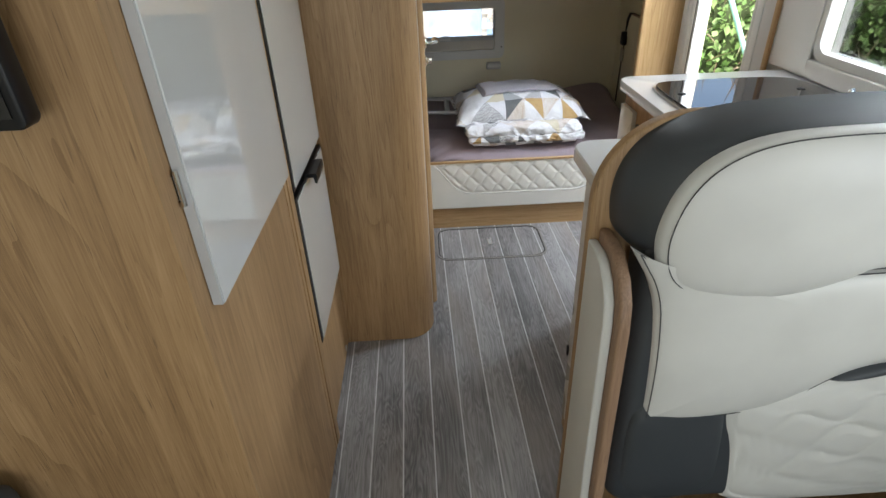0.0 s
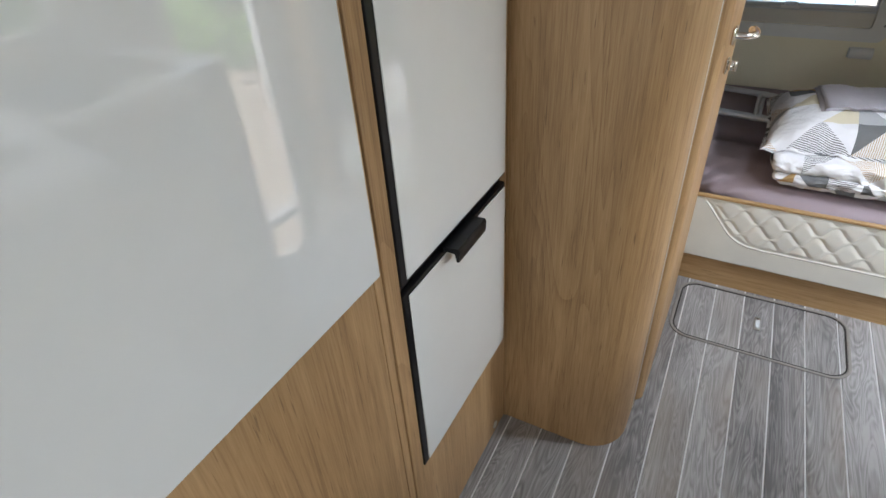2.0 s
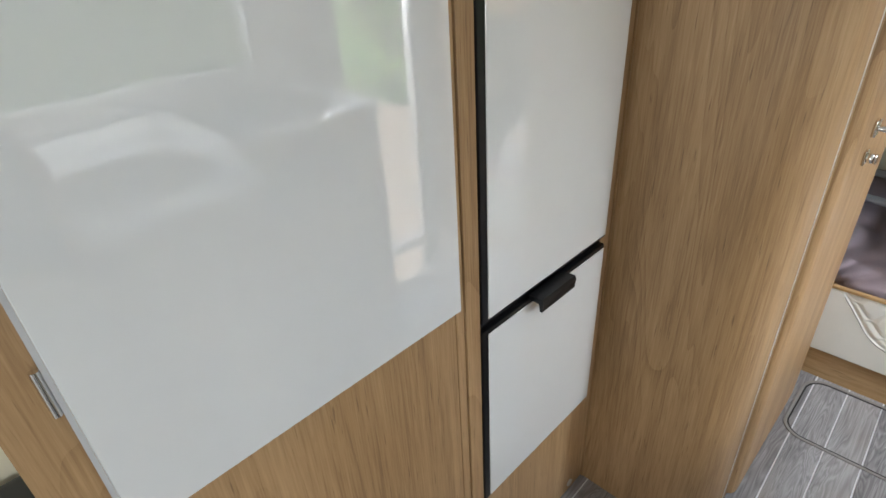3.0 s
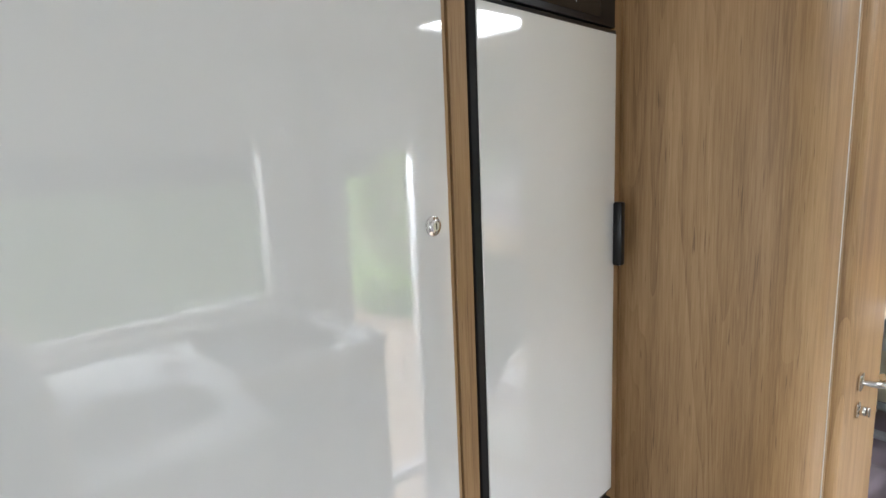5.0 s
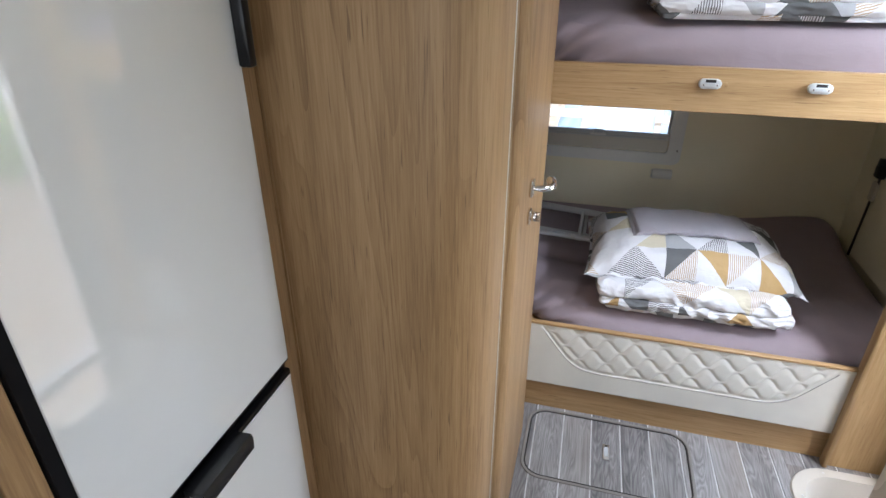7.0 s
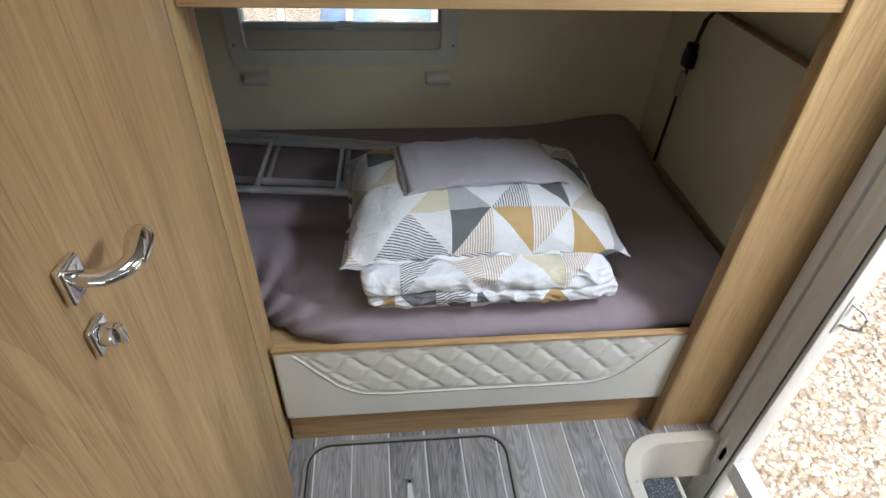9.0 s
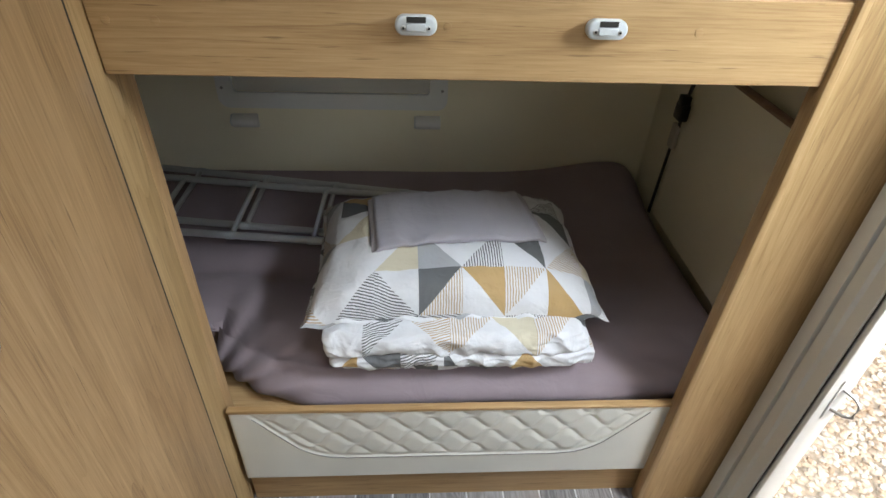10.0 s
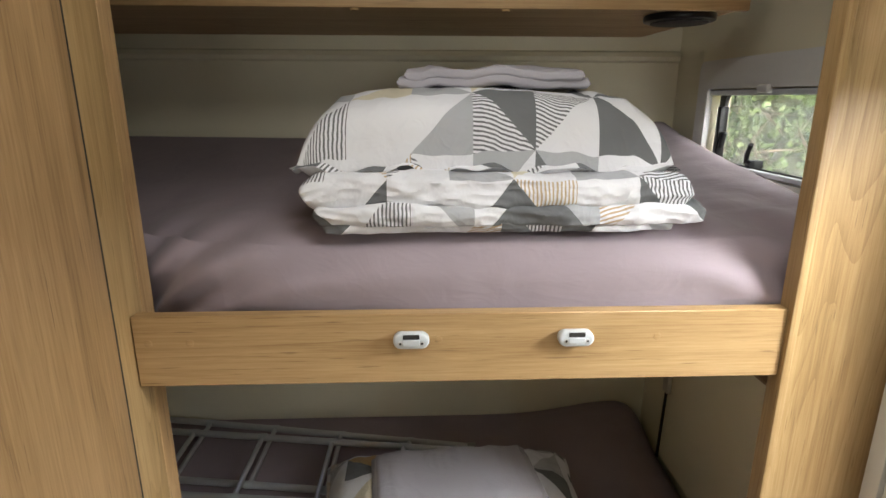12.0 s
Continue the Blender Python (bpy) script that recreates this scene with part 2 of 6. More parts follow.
def printed(name, seed, cell=0.098):
    """White cotton printed with triangles, plain and striped, two to a cell."""
    m, nt, b = nodes_of(name, 0.85, spec=0.25)
    tc = nt.nodes.new("ShaderNodeTexCoord")
    sep = nt.nodes.new("ShaderNodeSeparateXYZ")
    nt.links.new(tc.outputs["UV"], sep.inputs[0])
    u, v = math_n(nt, "DIVIDE", sep.outputs[0], cell), math_n(nt, "DIVIDE", sep.outputs[1], cell * 1.18)
    fu, fv = math_n(nt, "FRACT", u), math_n(nt, "FRACT", v)
    iu, iv = math_n(nt, "FLOOR", u), math_n(nt, "FLOOR", v)

    def cell_hash(extra):
        comb = nt.nodes.new("ShaderNodeCombineXYZ")
        nt.links.new(math_n(nt, "ADD", iu, 0.31 + seed), comb.inputs[0])
        nt.links.new(math_n(nt, "ADD", iv, 0.17), comb.inputs[1])
        if isinstance(extra, float):
            comb.inputs[2].default_value = extra
        else:
            nt.links.new(extra, comb.inputs[2])
        w = nt.nodes.new("ShaderNodeTexWhiteNoise")
        w.noise_dimensions = "3D"
        nt.links.new(comb.outputs[0], w.inputs["Vector"])
        return w.outputs["Value"]
    # the diagonal turns from cell to cell
    turn = math_n(nt, "GREATER_THAN", math_n(nt, "FRACT", math_n(nt, "ADD", math_n(nt, "MULTIPLY", math_n(nt, "ADD", iu, iv), 0.5), 0.1)), 0.5)
    fx = math_n(nt, "ADD", math_n(nt, "MULTIPLY", turn, math_n(nt, "SUBTRACT", 1.0, math_n(nt, "MULTIPLY", fu, 2.0))), fu)
    tri = math_n(nt, "GREATER_THAN", math_n(nt, "ADD", fx, fv), 1.0)
    hsh = cell_hash(math_n(nt, "MULTIPLY", tri, 3.0))
    pick = math_n(nt, "GREATER_THAN", cell_hash(23.0), 0.5)
    plainer = math_n(nt, "ABSOLUTE", math_n(nt, "SUBTRACT", tri, pick))
    lively = math_n(nt, "ADD", math_n(nt, "MULTIPLY", hsh, 0.58), 0.42)
    hsh = math_n(nt, "ADD", math_n(nt, "MULTIPLY", plainer, math_n(nt, "MULTIPLY", hsh, 0.60)), math_n(nt, "MULTIPLY", math_n(nt, "SUBTRACT", 1.0, plainer), lively))
    h2 = cell_hash(math_n(nt, "ADD", math_n(nt, "MULTIPLY", tri, 5.0), 11.0))
    white = (0.665, 0.67, 0.70)
    col = ramp(nt, hsh, [(0.0, white), (0.50, (0.11, 0.115, 0.12)), (0.63, (0.36, 0.37, 0.39)), (0.71, (0.44, 0.29, 0.12)),
                         (0.75, (0.58, 0.53, 0.40)), (0.785, (0.11, 0.11, 0.115)), (0.91, (0.45, 0.33, 0.20))], True)
    striped = math_n(nt, "GREATER_THAN", hsh, 0.785)
    way = math_n(nt, "GREATER_THAN", h2, 0.5)
    across = math_n(nt, "ADD", math_n(nt, "MULTIPLY", way, fu), math_n(nt, "MULTIPLY", math_n(nt, "SUBTRACT", 1.0, way), math_n(nt, "ADD", fv, math_n(nt, "MULTIPLY", fu, 0.3))))
    wob_n = math_n(nt, "MULTIPLY", noise_n(nt, tc.outputs["UV"], 60, 2), 0.5)
    st = math_n(nt, "GREATER_THAN", math_n(nt, "FRACT", math_n(nt, "ADD", math_n(nt, "MULTIPLY", across, 16.0), wob_n)), 0.45)
    col = mix_c(nt, math_n(nt, "MULTIPLY", striped, st), col, white)
    big = noise_n(nt, obj_coord(nt), 8, 3)
    col = mix_c(nt, math_n(nt, "MULTIPLY", big, 0.10), col, (0.60, 0.60, 0.62))
    nt.links.new(col, b.inputs["Base Color"])
    # drawn wrinkles: ridges of two sizes over the weave
    w1 = math_n(nt, "ABSOLUTE", math_n(nt, "SUBTRACT", noise_n(nt, tc.outputs["UV"], 13, 3, 0.5, 0.8), 0.5))
    w2 = math_n(nt, "ABSOLUTE", math_n(nt, "SUBTRACT", noise_n(nt, tc.outputs["UV"], 34, 2, 0.5, 0.6), 0.5))
    hgt = math_n(nt, "ADD", math_n(nt, "MULTIPLY", w1, -1.0), math_n(nt, "MULTIPLY", w2, -0.3))
    hgt = math_n(nt, "ADD", hgt, math_n(nt, "MULTIPLY", noise_n(nt, tc.outputs["UV"], 1300, 2), 0.012))
    bump_n(nt, b, hgt, 0.5, 0.017)
    return m


M_PRINT = printed("triangle_print_cotton", 0.0)
M_PRINT2 = printed("triangle_print_cotton_upper", 7.0, 0.102)


def floor_vinyl():
    """Grey limed oak vinyl; every board differs in tone."""
    m, nt, b = nodes_of("grey_oak_vinyl", 0.42)
    oi = nt.nodes.new("ShaderNodeObjectInfo")
    tc = nt.nodes.new("ShaderNodeTexCoord")
    cx = nt.nodes.new("ShaderNodeCombineXYZ")
    for i, k in enumerate((13.0, 29.0, 7.0)):
        nt.links.new(math_n(nt, "MULTIPLY", oi.outputs["Random"], k), cx.inputs[i])
    add = nt.nodes.new("ShaderNodeVectorMath")
    add.operation = "ADD"
    nt.links.new(tc.outputs["Object"], add.inputs[0])
    nt.links.new(cx.outputs[0], add.inputs[1])

    def mapped(k):
        mp = nt.nodes.new("ShaderNodeMapping")
        mp.inputs["Scale"].default_value = (1, k, 1)
        nt.links.new(add.outputs[0], mp.inputs[0])
        return mp.outputs[0]
    fig = noise_n(nt, mapped(0.12), 14, 2, 0.5, 1.8)
    rings = math_n(nt, "ABSOLUTE", math_n(nt, "SUBTRACT", math_n(nt, "FRACT", math_n(nt, "MULTIPLY", fig, 12.0)), 0.5))
    fibre = noise_n(nt, mapped(0.03), 160, 4, 0.65)
    broad = noise_n(nt, mapped(0.3), 9, 3)
    f = math_n(nt, "ADD", math_n(nt, "MULTIPLY", fibre, 0.5), math_n(nt, "MULTIPLY", broad, 0.5))
    f = math_n(nt, "ADD", f, math_n(nt, "MULTIPLY", math_n(nt, "SUBTRACT", rings, 0.25), 0.38))
    f = math_n(nt, "ADD", f, math_n(nt, "MULTIPLY", math_n(nt, "SUBTRACT", oi.outputs["Random"], 0.5), 0.16))
    col = ramp(nt, f, [(0.3, (0.115, 0.11, 0.113)), (0.48, (0.225, 0.216, 0.216)), (0.68, (0.36, 0.35, 0.35))])
    warm = noise_n(nt, mapped(0.4), 4, 2)
    col = mix_c(nt, ramp(nt, warm, [(0.5, (0, 0, 0)), (0.7, (0.5, 0.5, 0.5))]), col, (0.25, 0.21, 0.18))
    nt.links.new(col, b.inputs["Base Color"])
    bump_n(nt, b, fibre, 0.25, 0.0006)
    return m


M_FLOOR = floor_vinyl()
M_FLOORLINE = plain("white_floor_joint", (0.68, 0.68, 0.69), 0.4, vary=0.05)


def carpet():
    m, nt, b = nodes_of("grey_step_carpet", 0.95, spec=0.1)
    v = obj_coord(nt)
    n1, n2 = noise_n(nt, v, 260, 3, 0.7), noise_n(nt, v, 700, 2)
    nt.links.new(ramp(nt, n1, [(0.35, (0.035, 0.04, 0.048)), (0.55, (0.09, 0.1, 0.115)), (0.68, (0.34, 0.37, 0.40))]), b.inputs["Base Color"])
    bump_n(nt, b, n2, 0.8, 0.003)
    return m


M_CARPET = carpet()


def glass(name, tint=(0.95, 0.97, 0.96), rough=0.0):
    m, nt, b = nodes_of(name, rough)
    b.inputs["Base Color"].default_value = (*tint, 1)
    b.inputs["Transmission Weight"].default_value = 1.0
    b.inputs["IOR"].default_value = 1.45
    return m


M_GLASS = glass("window_acrylic")

def hazy(name, share):
    """Clear acrylic with a diffuse share that stands in for reflected haze on the pane."""
    m = glass(name)
    nt = m.node_tree
    d = nt.nodes.new("ShaderNodeBsdfDiffuse")
    d.inputs[0].default_value = (0.75, 0.78, 0.80, 1)
    mx = nt.nodes.new("ShaderNodeMixShader")
    mx.inputs[0].default_value = share
    out = nt.nodes["Material Output"]
    nt.links.new(nt.nodes["Principled BSDF"].outputs[0], mx.inputs[1])
    nt.links.new(d.outputs[0], mx.inputs[2])
    nt.links.new(mx.outputs[0], out.inputs[0])
    return m


M_HAZY = hazy("veiled_acrylic", 0.22)
M_TINT = glass("tinted_window_acrylic", (0.24, 0.25, 0.26))
M_LID = plain("black_glass_lid", (0.012, 0.012, 0.013), 0.03, bump=0.0, spec=0.8)


def stones():
    m, nt, b = nodes_of("gravel_stone", 0.8)
    g = nt.nodes.new("ShaderNodeNewGeometry")
    r = g.outputs["Random Per Island"]
    col = ramp(nt, r, [(0.0, (0.20, 0.135, 0.085)), (0.25, (0.31, 0.24, 0.165)), (0.5, (0.39, 0.33, 0.26)), (0.75, (0.47, 0.44, 0.39)), (1.0, (0.27, 0.235, 0.20))])
    n = noise_n(nt, obj_coord(nt), 120, 3)
    nt.links.new(mix_c(nt, math_n(nt, "MULTIPLY", n, 0.4), col, (0.30, 0.25, 0.2)), b.inputs["Base Color"])
    return m


M_STONE = stones()


def ground_mat():
    m, nt, b = nodes_of("gravel_and_grass", 0.9)
    v = obj_coord(nt)
    vor = nt.nodes.new("ShaderNodeTexVoronoi")
    vor.inputs["Scale"].default_value = 32
    nt.links.new(v, vor.inputs["Vector"])
    sep = nt.nodes.new("ShaderNodeSeparateColor")
    nt.links.new(vor.outputs["Color"], sep.inputs[0])
    grav = ramp(nt, sep.outputs[0], [(0.0, (0.21, 0.155, 0.105)), (0.4, (0.33, 0.27, 0.205)), (0.8, (0.43, 0.39, 0.33))])
    grav = mix_c(nt, ramp(nt, vor.outputs["Distance"], [(0.3, (0, 0, 0)), (0.8, (1, 1, 1))]), grav, (0.17, 0.14, 0.105))
    gr = noise_n(nt, v, 25, 4, 0.7)
    grass = ramp(nt, gr, [(0.3, (0.09, 0.15, 0.04)), (0.55, (0.15, 0.25, 0.07)), (0.75, (0.23, 0.32, 0.12))])
    sx = nt.nodes.new("ShaderNodeSeparateXYZ")
    nt.links.new(v, sx.inputs[0])
    edge = math_n(nt, "ADD", sx.outputs[0], math_n(nt, "MULTIPLY", noise_n(nt, v, 1.5, 3), 2.0))
    mask = ramp(nt, math_n(nt, "DIVIDE", edge, 20.0), [(0.38, (0, 0, 0)), (0.42, (1, 1, 1))])
    nt.links.new(mix_c(nt, mask, grav, grass), b.inputs["Base Color"])
    bump_n(nt, b, math_n(nt, "SUBTRACT", 1.0, vor.outputs["Distance"]), 0.9, 0.02)
    return m


M_GROUND = ground_mat()


def leaf_mat(name, a, c, d):
    m, nt, b = nodes_of(name, 0.5)
    g = nt.nodes.new("ShaderNodeNewGeometry")
    col = ramp(nt, g.outputs["Random Per Island"], [(0.0, a), (0.5, c), (1.0, d)])
    nt.links.new(col, b.inputs["Base Color"])
    b.inputs["Transmission Weight"].default_value = 0.0
    b.inputs["Subsurface Weight"].default_value = 0.0
    return m


M_LEAF = leaf_mat("hedge_leaf", (0.10, 0.19, 0.045), (0.17, 0.29, 0.08), (0.26, 0.37, 0.14))
M_NETTLE = leaf_mat("bright_leaf", (0.10, 0.22, 0.04), (0.17, 0.32, 0.07), (0.24, 0.38, 0.10))
M_TWIG = leaf_mat("dry_twig", (0.16, 0.11, 0.07), (0.28, 0.21, 0.14), (0.36, 0.29, 0.20))
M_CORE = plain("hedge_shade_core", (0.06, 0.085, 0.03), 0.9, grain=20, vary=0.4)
M_POLE = plain("mint_green_pole", (0.42, 0.80, 0.66), 0.4)
M_TARP = plain("blue_tarpaulin", (0.24, 0.34, 0.48), 0.5, grain=12, vary=0.3)
M_PALE = plain("pale_timber", (0.45, 0.44, 0.42), 0.7)

# ---- building helpers ----


def thing(name, label, category, at=(0, 0, 0), group="", kind=""):
    o = new(name)
    o.empty_display_size = 0.05
    o.location = at
    return tagged(o, label, category, group, kind)


def finish(name, bm, material, smooth=True):
    me = bpy.data.meshes.new(name)
    bmesh.ops.recalc_face_normals(bm, faces=bm.faces[:])
    bm.to_mesh(me)
    bm.free()
    if material:
        me.materials.append(material)
    if smooth and len(me.polygons):
        me.polygons.foreach_set("use_smooth", [True] * len(me.polygons))
        me.set_sharp_from_angle(angle=radians(38))
    return me


def base_of(o):
    return Matrix.Identity(4) if o.parent else Matrix.Translation(o.location)


def part(name, bm, material, parent, label=""):
    """One mesh object under a thing or a part; the mesh is in world metres."""
    o = new(name, finish(name, bm, material))
    o.parent = parent
    o.matrix_parent_inverse = base_of(parent).inverted()
    return tagged(o, label)


def single(name, bm, material, label="", category="", kind="", group=""):
    return tagged(new(name, finish(name, bm, material)), label, category, group, kind)


def box(x0, x1, y0, y1, z0, z1, bev=0.0, seg=2):
    bm = bmesh.new()
    bmesh.ops.create_cube(bm, size=1.0)
    for v in bm.verts:
        v.co = Vector((x0 + (v.co.x + 0.5) * (x1 - x0), y0 + (v.co.y + 0.5) * (y1 - y0), z0 + (v.co.z + 0.5) * (z1 - z0)))
    if bev:
        bmesh.ops.bevel(bm, geom=bm.edges[:], offset=bev, segments=seg, profile=0.5, affect="EDGES")
    return bm


def join(*bms):
    out = bmesh.new()
    for b in bms:
        me = bpy.data.meshes.new("tmp")
        b.to_mesh(me)
        b.free()
        out.from_mesh(me)
        bpy.data.meshes.remove(me)
    return out


def to3(axis, a, b, h):
    return {"x": (h, a, b), "y": (a, h, b), "z": (a, b, h)}[axis]


def prism(poly, axis, h0, h1, bev=0.0, seg=2):
    """A polygon in the plane across the axis, drawn out from h0 to h1."""
    bm = bmesh.new()
    lo = [bm.verts.new(to3(axis, a, b, h0)) for a, b in poly]
    hi = [bm.verts.new(to3(axis, a, b, h1)) for a, b in poly]
    n = len(poly)
    f0, f1 = bm.faces.new(lo), bm.faces.new(hi)
    for i in range(n):
        bm.faces.new((lo[i], lo[(i + 1) % n], hi[(i + 1) % n], hi[i]))
    bmesh.ops.recalc_face_normals(bm, faces=bm.faces[:])
    if bev:
        bmesh.ops.bevel(bm, geom=list(f0.edges) + list(f1.edges), offset=bev, segments=seg, profile=0.5, affect="EDGES")
    return bm


def rounded(a0, a1, b0, b1, r, n=6):
    """A rectangle's outline with round corners; r may be one radius or four (from the lower left, anticlockwise)."""
    rs = r if isinstance(r, (tuple, list)) else (r,) * 4
    out = []
    for (cx, cy, start), q in zip(((a0, b0, 180), (a1, b0, 270), (a1, b1, 0), (a0, b1, 90)), rs):
        if q <= 0:
            out.append((cx, cy))
            continue
        ox, oy = cx + (q if cx == a0 else -q), cy + (q if cy == b0 else -q)
        for i in range(n + 1):
            t = radians(start + 90 * i / n)
            out.append((ox + q * math.cos(t), oy + q * math.sin(t)))
    return out


def ring(outer, inner, axis, h0, h1, bev=0.0):
    """A flat frame between two outlines of the same number of points."""
    bm = bmesh.new()
    n = len(outer)
    rows = [[bm.verts.new(to3(axis, a, b, h)) for a, b in pl] for pl, h in ((outer, h0), (outer, h1), (inner, h1), (inner, h0))]
    for k in range(4):
        for i in range(n):
            bm.faces.new((rows[k][i], rows[k][(i + 1) % n], rows[(k + 1) % 4][(i + 1) % n], rows[(k + 1) % 4][i]))
    bmesh.ops.recalc_face_normals(bm, faces=bm.faces[:])
    if bev:
        hi = set(rows[1]) | set(rows[2])
        edges = [e for e in bm.edges if e.verts[0] in hi and e.verts[1] in hi and ((e.verts[0] in rows[1]) == (e.verts[1] in rows[1]))]
        bmesh.ops.bevel(bm, geom=edges, offset=bev, segments=2, profile=0.5, affect="EDGES")
    return bm


def tube(path, r, seg=10, close_ends=True, squash=1.0):
    """A round bar along a path; r may be one radius or one a point."""
    bm = bmesh.new()
    pts = [Vector(p) for p in path]
    rings = []
    up = Vector((0.013, 0.021, 1))
    for i, p in enumerate(pts):
        d = (pts[min(i + 1, len(pts) - 1)] - pts[max(i - 1, 0)]).normalized()
        u = d.cross(up if abs(d.dot(up.normalized())) < 0.97 else Vector((1, 0.1, 0))).normalized()
        v = d.cross(u)
        q = r[i] if isinstance(r, (list, tuple)) else r
        rings.append([bm.verts.new(p + q * (math.cos(2 * math.pi * k / seg) * u + squash * math.sin(2 * math.pi * k / seg) * v)) for k in range(seg)])
    for a, b in zip(rings, rings[1:]):
        for k in range(seg):
            bm.faces.new((a[k], a[(k + 1) % seg], b[(k + 1) % seg], b[k]))
    if close_ends:
        bm.faces.new(rings[0])
        bm.faces.new(rings[-1])
    return bm


def disc(center, axis, r, h, bev=0.0, seg=24):
    c = Vector(center)
    i = "xyz".index(axis)
    a, b = [c[k] for k in range(3) if k != i]
    poly = [(a + r * math.cos(2 * math.pi * k / seg), b + r * math.sin(2 * math.pi * k / seg)) for k in range(seg)]
    lo, hi = sorted((c[i], c[i] + h))
    return prism(poly, axis, lo, hi, bev)


def grid_surface(nu, nv, fn, close_u=False, uv=None):
    """A sheet of quads from fn(u, v), u and v in 0..1, with an optional uv function."""
    bm = bmesh.new()
    vs = [[bm.verts.new(fn(i / (nu if close_u else nu - 1), j / (nv - 1))) for j in range(nv)] for i in range(nu)]
    layer = bm.loops.layers.uv.new("UVMap") if uv else None
    for i in range(nu if close_u else nu - 1):
        for j in range(nv - 1):
            k = (i + 1) % nu
            f = bm.faces.new((vs[i][j], vs[k][j], vs[k][j + 1], vs[i][j + 1]))
            if layer:
                for lp, (p, q) in zip(f.loops, ((i, j), (i + 1, j), (i + 1, j + 1), (i, j + 1))):
                    lp[layer].uv = uv(p / (nu if close_u else nu - 1), q / (nv - 1))
    return bm


def wall_cells(axis, h0, h1, a0, a1, b0, b1, holes=()):
    """A wall across the axis from h0 to h1 thick, with openings (a0, a1, b0, b1) right through it."""
    A = sorted({a0, a1, *[h[0] for h in holes], *[h[1] for h in holes]})
    B = sorted({b0, b1, *[h[2] for h in holes], *[h[3] for h in holes]})
    A, B = [a for a in A if a0 <= a <= a1], [b for b in B if b0 <= b <= b1]

    def solid(i, j):
        if not (0 <= i < len(A) - 1 and 0 <= j < len(B) - 1):
            return False
        ca, cb = (A[i] + A[i + 1]) / 2, (B[j] + B[j + 1]) / 2
        return not any(h[0] < ca < h[1] and h[2] < cb < h[3] for h in holes)
    bm = bmesh.new()
    cache = {}

    def vert(a, b, h):
        key = (a, b, h)
        if key not in cache:
            cache[key] = bm.verts.new(to3(axis, a, b, h))
        return cache[key]
    for i in range(len(A) - 1):
        for j in range(len(B) - 1):
            if not solid(i, j):
                continue
            c = [(A[i], B[j]), (A[i + 1], B[j]), (A[i + 1], B[j + 1]), (A[i], B[j + 1])]
            for h in (h0, h1):
                bm.faces.new([vert(*p, h) for p in c])
            for (p, q), (di, dj) in zip(((c[0], c[1]), (c[1], c[2]), (c[2], c[3]), (c[3], c[0])), ((0, -1), (1, 0), (0, 1), (-1, 0))):
                if not solid(i + di, j + dj):
                    bm.faces.new((vert(*p, h0), vert(*q, h0), vert(*q, h1), vert(*p, h1)))
    return bm


def wob(x, y, z, s):
    return noise.noise(Vector((x * s, y * s, z * s)))


# ---- the shell of the caravan ----
XL, XR, YF, YB, ZC = -0.36, 1.75, -2.0, 3.98, 2.05
T = 0.06
DOOR_Y0, DOOR_Y1, DOOR_Z0, DOOR_Z1 = 2.46, 2.90, -0.34, 1.62
GROUND_Z = -0.60

single("wall_left", wall_cells("x", XL - T, XL, YF, YB + T, -0.1, ZC), M_CREAMWALL, "cream lined side wall of the caravan", "wall", "structure")
single("wall_front", wall_cells("y", YF - T, YF, XL - T, XR + T, -0.1, ZC), M_CREAMWALL, "cream lined front wall of the caravan", "wall", "structure")
single("wall_rear", wall_cells("y", YB, YB + T, XL, XR, -0.1, ZC, [(0.335, 0.972, 0.735, 0.975)]), M_CREAMWALL,
       "cream lined rear wall behind the bunks", "wall", "structure")
single("wall_right_bunk", wall_cells("x", XR, XR + T, 2.965, YB + T, -0.1, ZC, [(3.19, 3.755, 1.395, 1.585)]), M_CREAMWALL,
       "cream lined side wall beside the bunks", "wall", "structure")
single("wall_right_kitchen", wall_cells("x", XR, XR + T, YF, DOOR_Y0 - 0.05, -0.1, ZC, [(1.04, 2.085, 1.05, 1.64)]), M_WALLWHITE,
       "white lined kitchen wall with a window", "wall", "structure")
single("wall_right_over_door", wall_cells("x", XR, XR + T, DOOR_Y0 - 0.05, 2.965, DOOR_Z1 + 0.0515, ZC), M_WALLWHITE, "wall lining above the entrance door", "wall", "structure")
single("ceiling", wall_cells("z", ZC, ZC + 0.05, XL - T, XR + T, YF - T, YB + T), M_CEIL, "pale lined caravan ceiling", "ceiling", "structure")

# roof light: a frame round the lit panel
roof = thing("roof_light_window", "white framed bright roof light in the ceiling", "roof light", (1.02, 2.6, ZC), kind="structure")
part("window_frame", ring(rounded(0.82, 1.23, 2.39, 2.81, 0.04), rounded(0.86, 1.19, 2.43, 2.77, 0.03), "z", ZC - 0.012, ZC - 0.002), M_WHITEPLAST, roof)

# floor: a subfloor with the well of the entrance step left open, boards above it
WELL = (1.42, 1.70, 2.42, 2.925)
floor = single("floor", wall_cells("z", -0.06, -0.0025, XL, XR, YF, YB, [WELL]), M_FLOORLINE, "grey limed oak plank vinyl floor with white joints", "floor", "structure")

